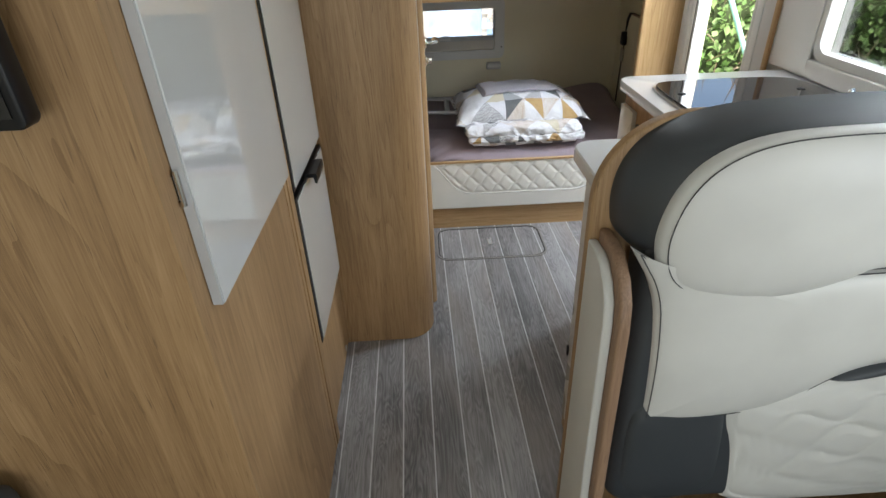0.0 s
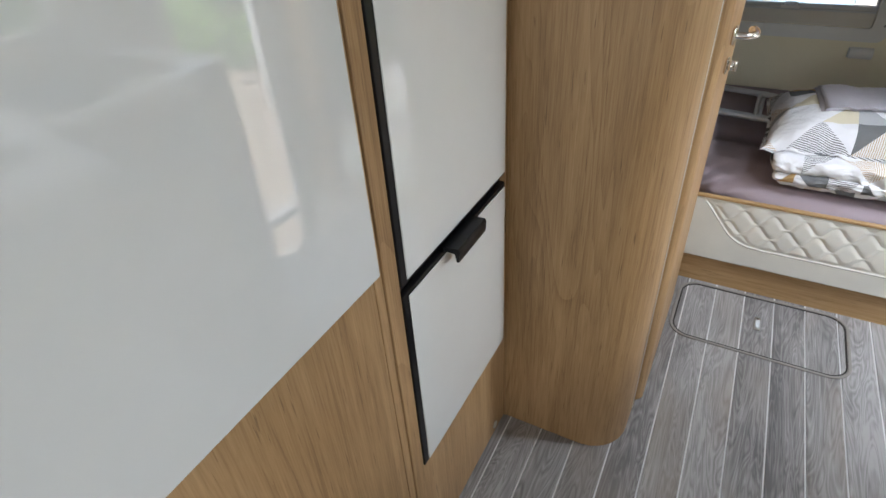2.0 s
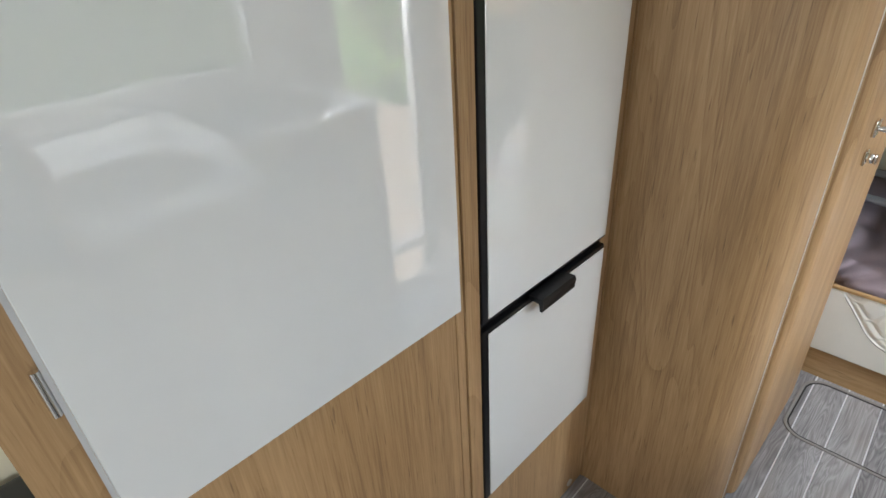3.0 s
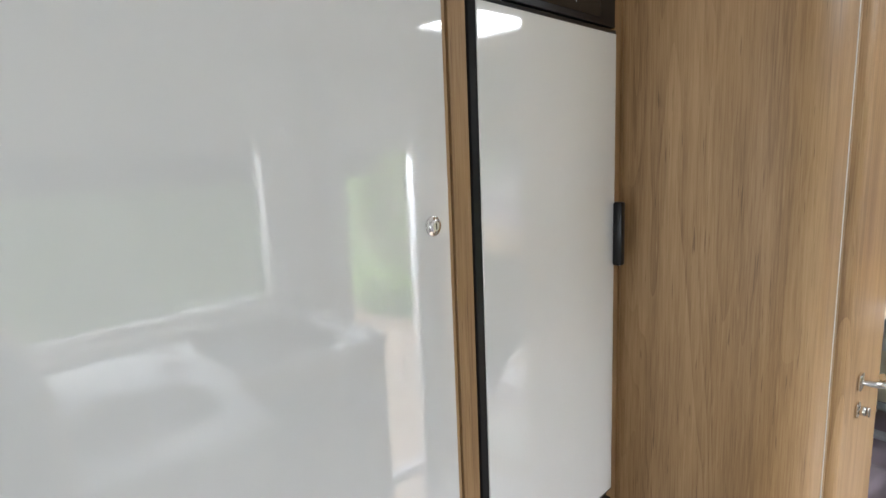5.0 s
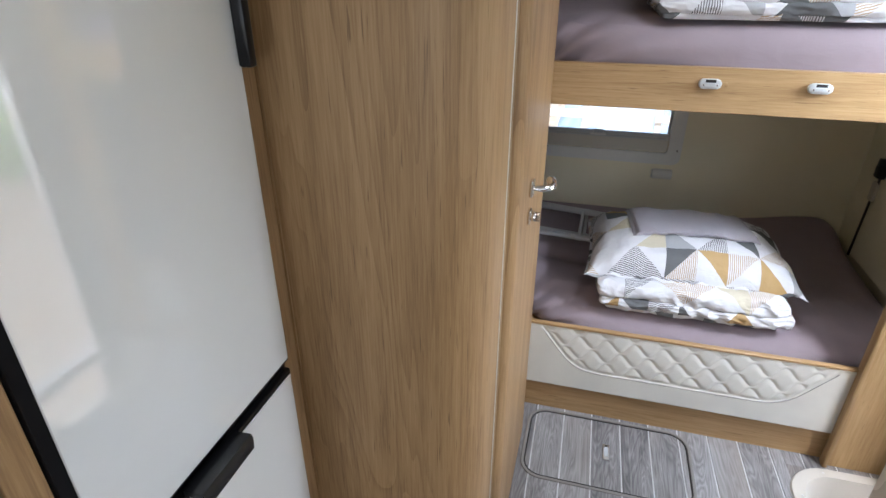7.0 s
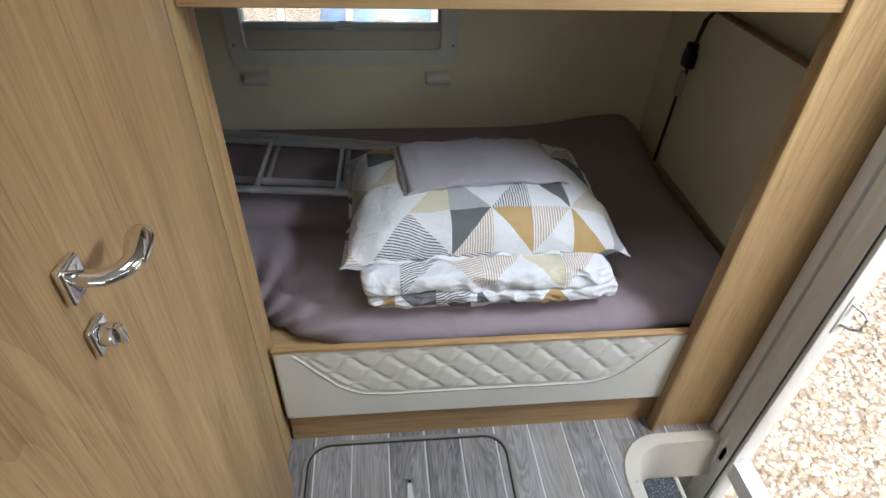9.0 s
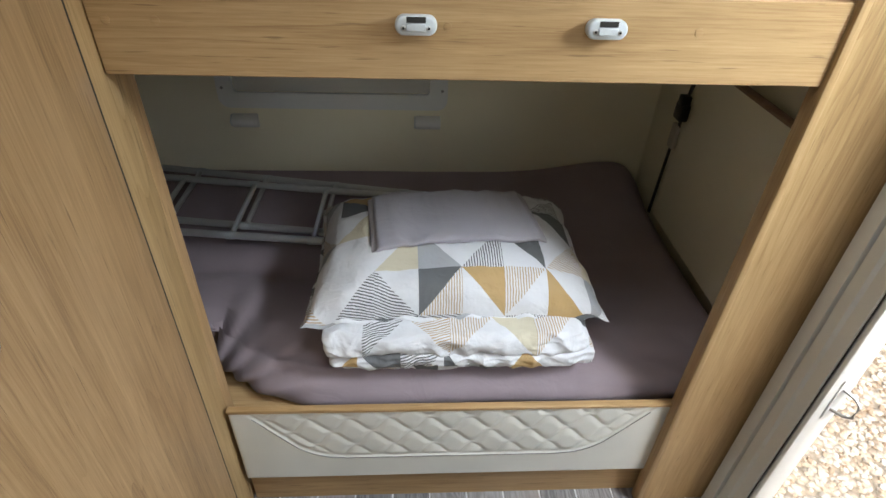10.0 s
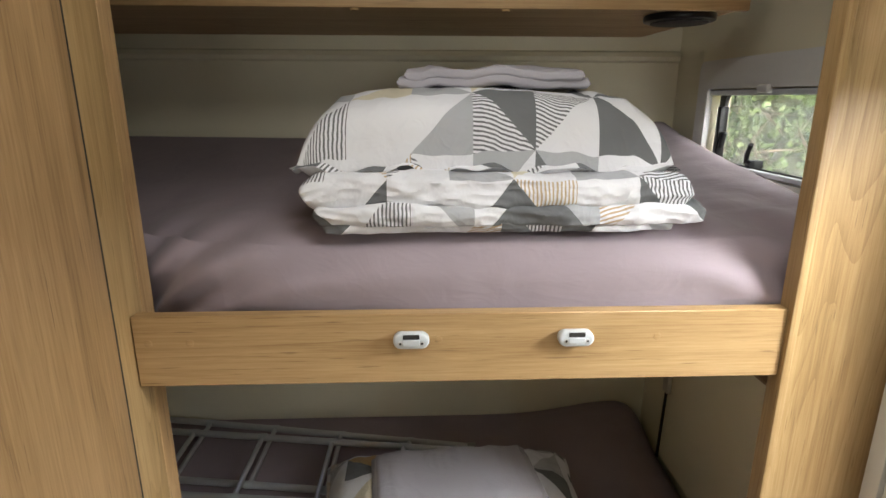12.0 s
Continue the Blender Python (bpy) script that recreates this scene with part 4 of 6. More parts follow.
def pillow(name, cx, cy, z0, w, d, h, mat, label, rot=0.0, seed=0.0, low=0.24, full=(4.2, 3.4)):
    """A stuffed pillow: full sides, a sewn hem low on its front, pointed corners and drawn creases."""
    n, mrows = 96, 84

    def surf(sign):
        def fn(u, v):
            # more rows near the rim, where the sides fall
            a, c = math.sin((u - 0.5) * math.pi), math.sin((v - 0.5) * math.pi)
            inner = max(0.0, 1 - abs(a) ** full[0]) ** 0.5 * max(0.0, 1 - abs(c) ** full[1]) ** 0.5
            px = a * (w / 2) * (1 - 0.05 * (1 - c * c) * abs(a) ** 4)
            py = c * (d / 2) * (1 - 0.06 * (1 - a * a) * abs(c) ** 4)
            dome = 1 - 0.14 * a * a - 0.16 * (c + 0.1) ** 2
            hz = h * (1 - low) * inner * dome if sign > 0 else -h * low * inner
            rim = (0.006 * math.sin(px * 46 + seed) + 0.004 * math.sin(px * 91)) * abs(c) ** 10 + 0.006 * math.sin(py * 40) * abs(a) ** 10
            tuck = 0.0055 * (1 - 2 * abs(wob(px * 3.0 + seed, py * 0.45, seed, 8.0))) * abs(c) ** 2.5 * min(1.0, inner * 2.0)
            zz = hz + (crease(px, py, seed) * min(1.0, inner * 1.5) + tuck if sign > 0 else 0.0) + rim
            cr, sr = math.cos(rot), math.sin(rot)
            return (cx + px * cr - py * sr, cy + px * sr + py * cr, z0 + h * low + zz)
        return fn
    hem = 0.009

    def hem_fn(u, v):
        t = 4 * u
        k, f = int(t) % 4, t - int(t)
        s = 2 * f - 1
        a, c = ((s, -1), (1, s), (-s, 1), (-1, -s))[k]
        px, py = a * w / 2 * (1 - 0.05 * (1 - c * c) * abs(a) ** 4), c * d / 2 * (1 - 0.06 * (1 - a * a) * abs(c) ** 4)
        g = 1 + v * hem / (w * 0.45)
        rim = (0.006 * math.sin(px * 46 + seed) + 0.004 * math.sin(px * 91)) * abs(c) ** 10 + 0.006 * math.sin(py * 40) * abs(a) ** 10
        cr, sr = math.cos(rot), math.sin(rot)
        X, Y = px * g, py * g
        return (cx + X * cr - Y * sr, cy + X * sr + Y * cr, z0 + h * low + rim - v * 0.006 + 0.003 * math.sin(u * 190) * v)
    o = thing(name, label, "pillow", (cx, cy, z0))
    bm = join(cloth_grid(n, mrows, surf(1), seed), cloth_grid(n, 40, surf(-1), seed + 0.4))
    bmesh.ops.remove_doubles(bm, verts=bm.verts[:], dist=0.0003)
    part("case", bm, mat, o)
    edge = grid_surface(200, 4, hem_fn, uv=lambda u, v: (u * 2.4 + seed, v * 0.02 + 0.3))
    part("hem", edge, mat, o, "sewn flat hem")

    def top(x, y):
        """Height of the pillow's upper side, without its creases."""
        a, c = max(-1.0, min(1.0, (x - cx) / (w / 2))), max(-1.0, min(1.0, (y - cy) / (d / 2)))
        inner = max(0.0, 1 - abs(a) ** full[0]) ** 0.5 * max(0.0, 1 - abs(c) ** full[1]) ** 0.5
        return z0 + h * low + h * (1 - low) * inner * (1 - 0.14 * a * a - 0.16 * (c + 0.1) ** 2)
    return top


def duvet(name, x0, x1, y0, y1, z0, h, mat, label, seed=0.0):
    """A quilt folded in thick soft layers: round folds to the front, rolled ends, wrinkles."""
    depth = y1 - y0
    o = thing(name, label, "duvet", ((x0 + x1) / 2, (y0 + y1) / 2, z0))

    def layer(za, zb, front, side, sd):
        """One folded layer: a round fold in front, closed at both ends."""
        r = (zb - za) / 2

        def fn(u, v):
            # v runs from the top back over the front fold to the bottom back
            if v < 0.42:
                t = v / 0.42
                y, z = y1 - (y1 - front - r) * t, zb
            elif v < 0.72:
                t = math.pi * (v - 0.42) / 0.30
                y, z = front + r - r * math.sin(t), za + r + r * math.cos(t)
            else:
                t = (v - 0.72) / 0.28
                y, z = front + r + (y1 - front - r) * t, za
            xx0, xx1 = x0 + side[0], x1 - side[1]
            s = math.sin((u - 0.5) * math.pi)
            x = (xx0 + xx1) / 2 + s * (xx1 - xx0) / 2
            e = min(x - xx0, xx1 - x)
            ex = math.sqrt(max(0.0, 1 - max(0.0, 1 - e / (r * 1.2)) ** 2))
            z = za + r + (z - za - r) * (0.12 + 0.88 * ex)
            y += (1 - ex) * 0.012
            if z > za + r * 0.4:
                k = (z - za) / (2 * r)
                z += crease(x * 0.8, y * 1.6, sd) * 0.9 * k + 0.007 * wob(x + sd, y, 1.0, 4.0) * k
            y -= 0.012 * wob(x * 1.2 + sd, z * 3, sd, 6.0) + (0.009 * (1 - 2 * abs(wob(x * 1.5 + sd, z * 2, sd, 11.0))) + 0.004 * (1 - 2 * abs(wob(x + sd, z * 3, sd, 26.0)))) * (1 if 0.3 < v < 0.85 else 0)
            x += 0.010 * wob(y * 2, z * 9, sd, 7.0) * abs(s) ** 6
            return (x, y, max(z, za - 0.002))
        return cloth_grid(150, 90, fn, sd)
    part("layer", layer(z0 + h * 0.40, z0 + h, y0 + 0.006, (0.0, 0.02), seed), mat, o)
    part("layer", layer(z0 + h * 0.16, z0 + h * 0.46, y0 + 0.0, (0.014, 0.0), seed + 1.1), mat, o)
    part("layer", layer(z0, z0 + h * 0.24, y0 + 0.012, (0.03, 0.045), seed + 2.7), mat, o)
    return o


def folded_sheet(name, x0, x1, y0, y1, base, h, label, rot=0.0, seed=0.0):
    """Bed linen folded flat into two soft layers that lie on what base(x, y) gives."""
    cxm, cym = (x0 + x1) / 2, (y0 + y1) / 2
    cr, sr = math.cos(rot), math.sin(rot)
    o = thing(name, label, "bed linen", (cxm, cym, base(cxm, cym)))
    for i in range(2):
        za, zb = h * 0.42 * i + 0.003, h * 0.42 * i + 0.003 + h * 0.62
        ex, ey = (0.0, 0.0) if i else (-0.012, 0.004)

        def fn(u, v, za=za, zb=zb, ex=ex, ey=ey):
            a = 2 * math.pi * v
            c, s = math.cos(a), math.sin(a)
            dx = (u - 0.5) * (x1 - x0 - 2 * ex)
            dy = (y1 - y0 - 2 * ey) / 2 * math.copysign(abs(c) ** 0.15, c)
            e = min(u, 1 - u)
            dz = (zb - za) * 0.5 * math.copysign(abs(s) ** 0.5, s) * min(1, (e / 0.015) ** 0.5 + 0.1)
            dx += 0.006 * wob(dy * 4 + seed, za * 40, seed, 3.0) * (2 * u - 1)
            dy += 0.006 * wob(dx * 4 + seed, za * 40, 1.0, 2.5) * c
            x, y = cxm + dx * cr - dy * sr, cym + dx * sr + dy * cr
            fold = 0.006 * (1 - 2 * abs(wob(dx * 1.5 + seed, dy * 0.8 + dx * 0.5, seed, 7.0))) + 0.003 * (1 - 2 * abs(wob(dx + dy, dy * 1.6 - dx, seed, 17.0)))
            z = base(x, y) + 0.005 + (za + zb) / 2 + dz + 0.005 * wob(x * 1.4 + seed, y * 2, 2.0, 9.0) + fold
            return (x, y, z)
        part("layer", grid_surface(80, 64, fn), M_FOLDED, o)
    return o


# lower bunk bedding
duvet("folded_duvet", 0.715, 1.33, 3.045, 3.46, 0.438, 0.095, M_PRINT, "folded white duvet with grey and ochre triangle print", 0.0)
low_pillow = pillow("pillow", 1.01, 3.332, 0.515, 0.68, 0.47, 0.135, M_PRINT, "plump pillow with grey and ochre triangle print", 0.02, 0.3)
folded_sheet("folded_sheet", 0.815, 1.21, 3.235, 3.48, low_pillow, 0.015, "lilac grey folded sheet lying on the pillow", 0.10, 0.4)
# upper bunk bedding
duvet("folded_duvet", 0.745, 1.39, 3.03, 3.50, 1.362, 0.084, M_PRINT2, "folded white duvet with charcoal triangle print", 2.3)
up_pillow = pillow("pillow", 1.042, 3.315, 1.430, 0.605, 0.50, 0.150, M_PRINT2, "plump pillow with charcoal and ochre triangle print", -0.02, 1.9, 0.22, (10.0, 9.0))
folded_sheet("folded_sheet", 0.905, 1.225, 3.20, 3.43, up_pillow, 0.032, "mauve grey folded sheet on the upper pillow", 0.0, 2.0)

# ladder: two telescoped aluminium sections lying on the lower mattress
lad = thing("bunk_ladder", "aluminium bunk ladder lying folded on the mattress", "ladder", (0.5, 3.65, 0.5))


def ladder_section(ya0, ya1, yb0, yb1, z, xs, x0, x1, r):
    for (p, q) in ((ya0, ya1), (yb0, yb1)):
        rail = part("rail", tube([(x0, p, z), (x1, q, z - 0.012)], r, 12), M_ALU, lad)
        part("rubber_foot", tube([(x1 - 0.002, q, z - 0.012), (x1 + 0.025, q, z - 0.0125)], r * 1.15, 12), M_SEALGREY, rail)
    for x in xs:
        t = (x - x0) / (x1 - x0)
        a, b = ya0 + t * (ya1 - ya0), yb0 + t * (yb1 - yb0)
        zz = z - 0.012 * t
        rg = part("rung", tube([(x, a, zz), (x + 0.004, b, zz)], r * 0.72, 10), M_ALU, lad)
        part("joint", tube([(x - 0.014, a, zz), (x + 0.014, a, zz)], r * 1.12, 12), M_GREYPLAST, rg)
        part("joint", tube([(x - 0.010, b, zz), (x + 0.018, b, zz)], r * 1.12, 12), M_GREYPLAST, rg)


ladder_section(3.545, 3.43, 3.845, 3.69, 0.502, [0.172, 0.403, 0.634, 0.865, 1.096], -0.05, 1.12, 0.0105)
ladder_section(3.640, 3.50, 3.945, 3.755, 0.478, [0.190, 0.421, 0.652, 0.883], -0.02, 1.08, 0.0105)

# rear window above the lower bunk
rw = thing("window_rear", "white framed rear window with a half-lowered blind", "window", (0.65, 3.98, 0.85), kind="structure")
part("window_frame", ring(rounded(0.285, 1.03, 0.683, 1.03, 0.035), rounded(0.335, 0.972, 0.735, 0.975, 0.016), "y", 3.962, 3.98, 0.005), M_WHITEPLAST, rw)
part("pane", box(0.3355, 0.9715, 4.01, 4.016, 0.7355, 0.9745), M_GLASS, rw).visible_shadow = False
bl = part("blind", box(0.337, 0.970, 3.978, 3.984, 0.736, 0.802), M_BLIND, rw, "lowered beige blind")
part("blind_bar", join(box(0.337, 0.970, 3.971, 3.986, 0.8025, 0.82, 0.003, 2), box(0.337, 0.970, 3.972, 3.9775, 0.792, 0.8005, 0.002, 1)), M_GREYPLAST, bl, "grey blind bar")
part("latch", join(box(0.625, 0.695, 3.958, 3.971, 0.800, 0.810, 0.002), tube([(0.637, 3.96, 0.810), (0.639, 3.956, 0.827), (0.681, 3.956, 0.827), (0.683, 3.96, 0.810)], 0.003, 8)), M_WHITEPLAST, bl)
part("inner_post", box(0.962, 0.970, 3.987, 4.008, 0.737, 0.973), M_SEALGREY, rw)
for sx in (0.302, 1.012):
    part("screw", disc((sx, 3.962, 0.75), "y", 0.005, -0.0015, 0.0004, 12), M_SEALGREY, rw)


def holder(x):
    h = thing("ladder_bracket", "grey white plastic bracket on the rear wall", "bracket", (x, 3.98, 0.634), group="brackets on the rear wall")
    half = [(3.98, 0.611), *[(3.98 - 0.030 * math.sin(radians(a)), 0.634 - 0.023 * math.cos(radians(a))) for a in range(15, 180, 15)], (3.98, 0.657)]
    part("shell", prism(half, "x", x - 0.042, x + 0.042, 0.003), M_WHITEPLAST, h)
    part("end_cap", prism([(3.98, 0.614), *[(3.98 - 0.026 * math.sin(radians(a)), 0.634 - 0.020 * math.cos(radians(a))) for a in range(15, 180, 15)], (3.98, 0.654)], "x", x - 0.047, x - 0.0425), M_GREYPLAST, h)


holder(0.357)
holder(0.967)

# guard board against the side wall, with a black strap
guard = thing("guard_board", "cream guard board leaning on the side wall", "board", (1.73, 3.4, 0.45))
part("board", prism(rounded(3.0, 3.735, 0.45, 0.955, (0, 0, 0.07, 0.02), 8), "x", 1.700, 1.726, 0.004), M_CREAMWALL, guard)
part("top_edge", box(1.6995, 1.7265, 3.04, 3.66, 0.950, 0.959, 0.003), M_EDGE, guard)
strap = thing("safety_strap", "black webbing strap with a plastic buckle", "strap", (1.69, 3.70, 0.45))
part("webbing", tube([(1.692, 3.706, 0.45), (1.692, 3.70, 0.56), (1.692, 3.692, 0.695)], [0.008] * 3, 8, True, 0.3), M_RUBBER, strap)
part("webbing", tube([(1.692, 3.68, 0.76), (1.692, 3.676, 0.86), (1.690, 3.658, 0.925), (1.688, 3.62, 0.964), (1.690, 3.585, 0.966)], [0.008] * 5, 8, True, 0.3), M_RUBBER, strap)
part("buckle", join(box(1.672, 1.699, 3.652, 3.700, 0.785, 0.835, 0.006), box(1.670, 1.698, 3.660, 3.690, 0.828, 0.858, 0.005)), M_BLACK, strap)
part("slider", box(1.684, 1.699, 3.674, 3.708, 0.69, 0.765, 0.004), M_BEIGEPLAST, strap, "pale clear plastic slider")

# window beside the upper bunk
uw = thing("window_bunk", "white framed hinged window beside the upper bunk", "window", (1.7500, 3.45, 1.4920), kind="structure")
part("window_frame", ring(rounded(3.10, 3.80, 1.3520, 1.672, 0.02), rounded(3.175, 3.745, 1.3890, 1.5970, 0.012), "x", 1.7320, 1.7495, 0.004), M_WHITEPLAST, uw)
part("seal", ring(rounded(3.178, 3.742, 1.3920, 1.5940, 0.01), rounded(3.195, 3.715, 1.4040, 1.5820, 0.02), "x", 1.7700, 1.7800), M_RUBBER, uw)
part("blind_bar", box(1.7370, 1.7520, 3.18, 3.74, 1.5800, 1.5940, 0.002, 1), M_GREYPLAST, uw)
part("sill_bar", box(1.7370, 1.7520, 3.18, 3.74, 1.3920, 1.4040, 0.002, 1), M_GREYPLAST, uw)
part("pane", box(1.7830, 1.7880, 3.18, 3.73, 1.3920, 1.5920), M_HAZY, uw).visible_shadow = False
ky = 3.53
cat = part("catch", join(box(1.7450, 1.7800, ky - 0.012, ky + 0.012, 1.4040, 1.4240, 0.002), tube([(1.7450, ky - 0.02, 1.4150), (1.7450, ky + 0.005, 1.4220)], 0.007, 10)), M_BLACK, uw, "black window catch")
part("lever", tube([(1.7440, ky + 0.004, 1.4180), (1.7380, ky - 0.005, 1.4370), (1.7350, ky - 0.022, 1.4640)], [0.006, 0.0065, 0.006], 10), M_BLACK, cat)
part("blind_latch", join(box(1.7250, 1.7400, ky - 0.005, ky + 0.03, 1.3860, 1.4040, 0.002), tube([(1.7300, ky + 0.03, 1.3880), (1.7250, ky + 0.06, 1.3880), (1.7250, ky + 0.06, 1.4040), (1.7300, ky + 0.03, 1.4040)], 0.002, 8)), M_WHITEPLAST, uw)
part("blind_latch", box(1.7220, 1.7400, 3.46, 3.50, 1.5840, 1.6040, 0.004), M_WHITEPLAST, uw)
part("stay", join(box(1.7550, 1.7800, 3.705, 3.725, 1.4120, 1.5520, 0.004), tube([(1.7650, 3.70, 1.4420), (1.7650, 3.69, 1.4820)], 0.008, 10)), M_BLACK, uw)

# shelf over the upper bunk with a loudspeaker under it
shelf = thing("overhead_shelf", "oak overhead shelf above the upper bunk", "shelf", (0.9, 3.75, 1.76))
part("board", box(XL + 0.01, 1.62, 3.41, 3.97, 1.7545, 1.772, 0.002, 1), M_OAKX, shelf)
part("front_edge", box(XL + 0.01, 1.62, 3.392, 3.4085, 1.748, 1.83, 0.003), M_OAKX, shelf)
for x in (0.80, 1.11):
    part("knob", disc((x, 3.40, 1.748), "z", 0.009, -0.005, 0.002, 14), M_OAKX, shelf)
spk = thing("loudspeaker", "flat black round loudspeaker under the shelf", "loudspeaker", (1.5, 3.5, 1.75))
part("rim", disc((1.52, 3.50, 1.754), "z", 0.078, -0.016, 0.005, 32), M_BLACK, spk)
part("grille", disc((1.52, 3.50, 1.7375), "z", 0.062, -0.003, 0.001, 32), M_RUBBER, spk)
single("trim_rear", prism([(3.9795, 1.715), (3.965, 1.71), (3.958, 1.697), (3.965, 1.685), (3.9795, 1.68)], "x", XL + 0.01, XR - 0.005), M_CREAMWALL, "moulded cream ledge along the rear wall", "trim", "structure")

# ---- entrance ----
ent = thing("door_frame", "white moulded entrance door frame with seals", "door frame", (1.7480, 2.69, 0), kind="structure")


def jamb(y_in, y_out, s):
    """One side of the door frame: boards and seals from the room to the outside; s points to the opening."""
    part("inner_trim", box(1.7200, 1.7460, min(y_in, y_in + s * 0.040), max(y_in, y_in + s * 0.040), -0.30, DOOR_Z1 + 0.05, 0.003), M_FRAME, ent)
    part("gap", box(1.7300, 1.7500, min(y_in + s * 0.0405, y_in + s * 0.045), max(y_in + s * 0.0405, y_in + s * 0.045), -0.30, DOOR_Z1 + 0.03), M_DARKGAP, ent)
    part("frame_bar", box(1.7230, 1.7630, min(y_in + s * 0.0455, y_out), max(y_in + s * 0.0455, y_out), -0.30, DOOR_Z1 + 0.03, 0.006, 3), M_FRAME, ent)
    part("rubber_seal", tube([(1.7640, y_out - s * 0.004, -0.30), (1.7670, y_out - s * 0.004, DOOR_Z1)], 0.005, 10), M_RUBBER, ent)
    part("outer_frame", box(1.7690, 1.7930, min(y_out - s * 0.03, y_out - s * 0.004), max(y_out - s * 0.03, y_out - s * 0.004), -0.30, DOOR_Z1 + 0.02, 0.004), M_FRAME, ent)


# the side by the bunks
part("inner_trim", box(1.688, 1.746, 2.932, 2.9645, -0.34, DOOR_Z1 + 0.05, 0.003), M_FRAME, ent)
part("gap", box(1.702, 1.748, 2.9275, 2.9315, -0.34, DOOR_Z1 + 0.03), M_DARKGAP, ent)
part("frame_bar", prism([(1.694, 2.927), (1.694, 2.903), (1.700, 2.897), (1.700, 2.882), (1.692, 2.876), (1.692, 2.862), (1.696, 2.858), (1.745, 2.858), (1.745, 2.927)], "z", -0.34, DOOR_Z1 + 0.03, 0.001), M_FRAME, ent)
part("rubber_seal", tube([(1.6945, 2.8578, -0.34), (1.6945, 2.8578, DOOR_Z1)], 0.0016, 10), M_RUBBER, ent)
part("outer_frame", box(1.6965, 1.742, 2.8455, 2.8572, -0.34, DOOR_Z1 + 0.02, 0.003), M_WHITEPLAST, ent)
jamb(2.405, DOOR_Y0 + 0.01, 1)
part("head", box(1.7200, 1.7930, DOOR_Y0 + 0.012, DOOR_Y1 - 0.017, DOOR_Z1, DOOR_Z1 + 0.05, 0.006), M_FRAME, ent)
part("latch_plate", box(1.714, 1.738, 2.8425, 2.8452, 0.52, 0.63, 0.001, 1), M_WHITEPLAST, ent)
part("latch_loop", tube([(1.722, 2.8425, 0.605), (1.732, 2.822, 0.603), (1.737, 2.811, 0.594), (1.737, 2.811, 0.562), (1.732, 2.822, 0.552), (1.722, 2.8425, 0.548)], 0.0035, 10), M_STEEL, ent, "steel latch loop")
for z in (-0.05, 0.95):
    part("cover_plate", box(1.714, 1.738, 2.8432, 2.8452, z, z + 0.07, 0.001, 1), M_WHITEPLAST, ent)

step = thing("entrance_step", "beige moulded entrance step well with grey carpet", "step", (1.55, 2.7, -0.2), kind="structure")
out_l = rounded(1.381, 1.70, 2.40, 2.945, (0.06, 0, 0, 0.13), 8)
in_l = rounded(1.424, 1.735, 2.43, 2.912, (0.05, 0, 0, 0.11), 8)
low_l = rounded(1.480, 1.735, 2.44, 2.895, (0.03, 0, 0, 0.05), 8)
bm = bmesh.new()
rows = [[bm.verts.new((a, b, h)) for a, b in pl] for pl, h in ((out_l, 0.0005), ([(a + (0.004 if a < 1.7 else 0), b) for a, b in out_l], 0.007), ([(a - 0.005, b) for a, b in in_l], 0.007), (in_l, 0.001), (low_l, -0.152))]
for ra, rb in zip(rows, rows[1:]):
    for i in range(len(ra)):
        if ra[i].co.x > 1.7 and ra[(i + 1) % len(ra)].co.x > 1.7:
            continue
        bm.faces.new((ra[i], ra[(i + 1) % len(ra)], rb[(i + 1) % len(rb)], rb[i]))
part("well", bm, M_BEIGEPLAST, step)
part("corner_floor", prism([(1.381, 2.9405)] + [(1.381 + 0.13 - 0.13 * math.cos(radians(a)), 2.945 - 0.13 + 0.13 * math.sin(radians(a)) - 0.001) for a in range(80, -1, -10)], "z", -0.0022, -0.0002), M_FLOOR, step, "vinyl floor filling the corner")
part("tread", box(1.480, 1.60, 2.43, 2.895, -0.17, -0.152, 0.004), M_BEIGEPLAST, step)
part("carpet", box(1.492, 1.592, 2.44, 2.893, -0.1518, -0.143, 0.003), M_CARPET, step, "speckled grey carpet")
part("riser", box(1.60, 1.608, 2.42, 2.900, -0.33, -0.153), M_BEIGEPLAST, step)
part("tread", box(1.609, 1.86, 2.42, 2.900, -0.35, -0.33, 0.004), M_BEIGEPLAST, step)
part("carpet", box(1.615, 1.79, 2.43, 2.890, -0.3298, -0.321, 0.003), M_CARPET, step, "speckled grey carpet")
part("side_wall", box(1.40, 1.72, 2.927, 2.940, -0.35, -0.003), M_BEIGEPLAST, step)
part("side_wall", box(1.40, 1.72, 2.40, 2.418, -0.35, -0.003), M_BEIGEPLAST, step)
part("end_block", box(1.655, 1.6995, 2.9285, 2.9455, -0.30, 0.0062, 0.002), M_BEIGEPLAST, step)
for sx, sy in ((1.41, 2.81), (1.405, 2.68), (1.402, 2.52), (1.50, 2.925)):
    part("screw", disc((sx, sy, 0.007), "z", 0.004, 0.0012, 0.0004, 12), M_STEEL, step)

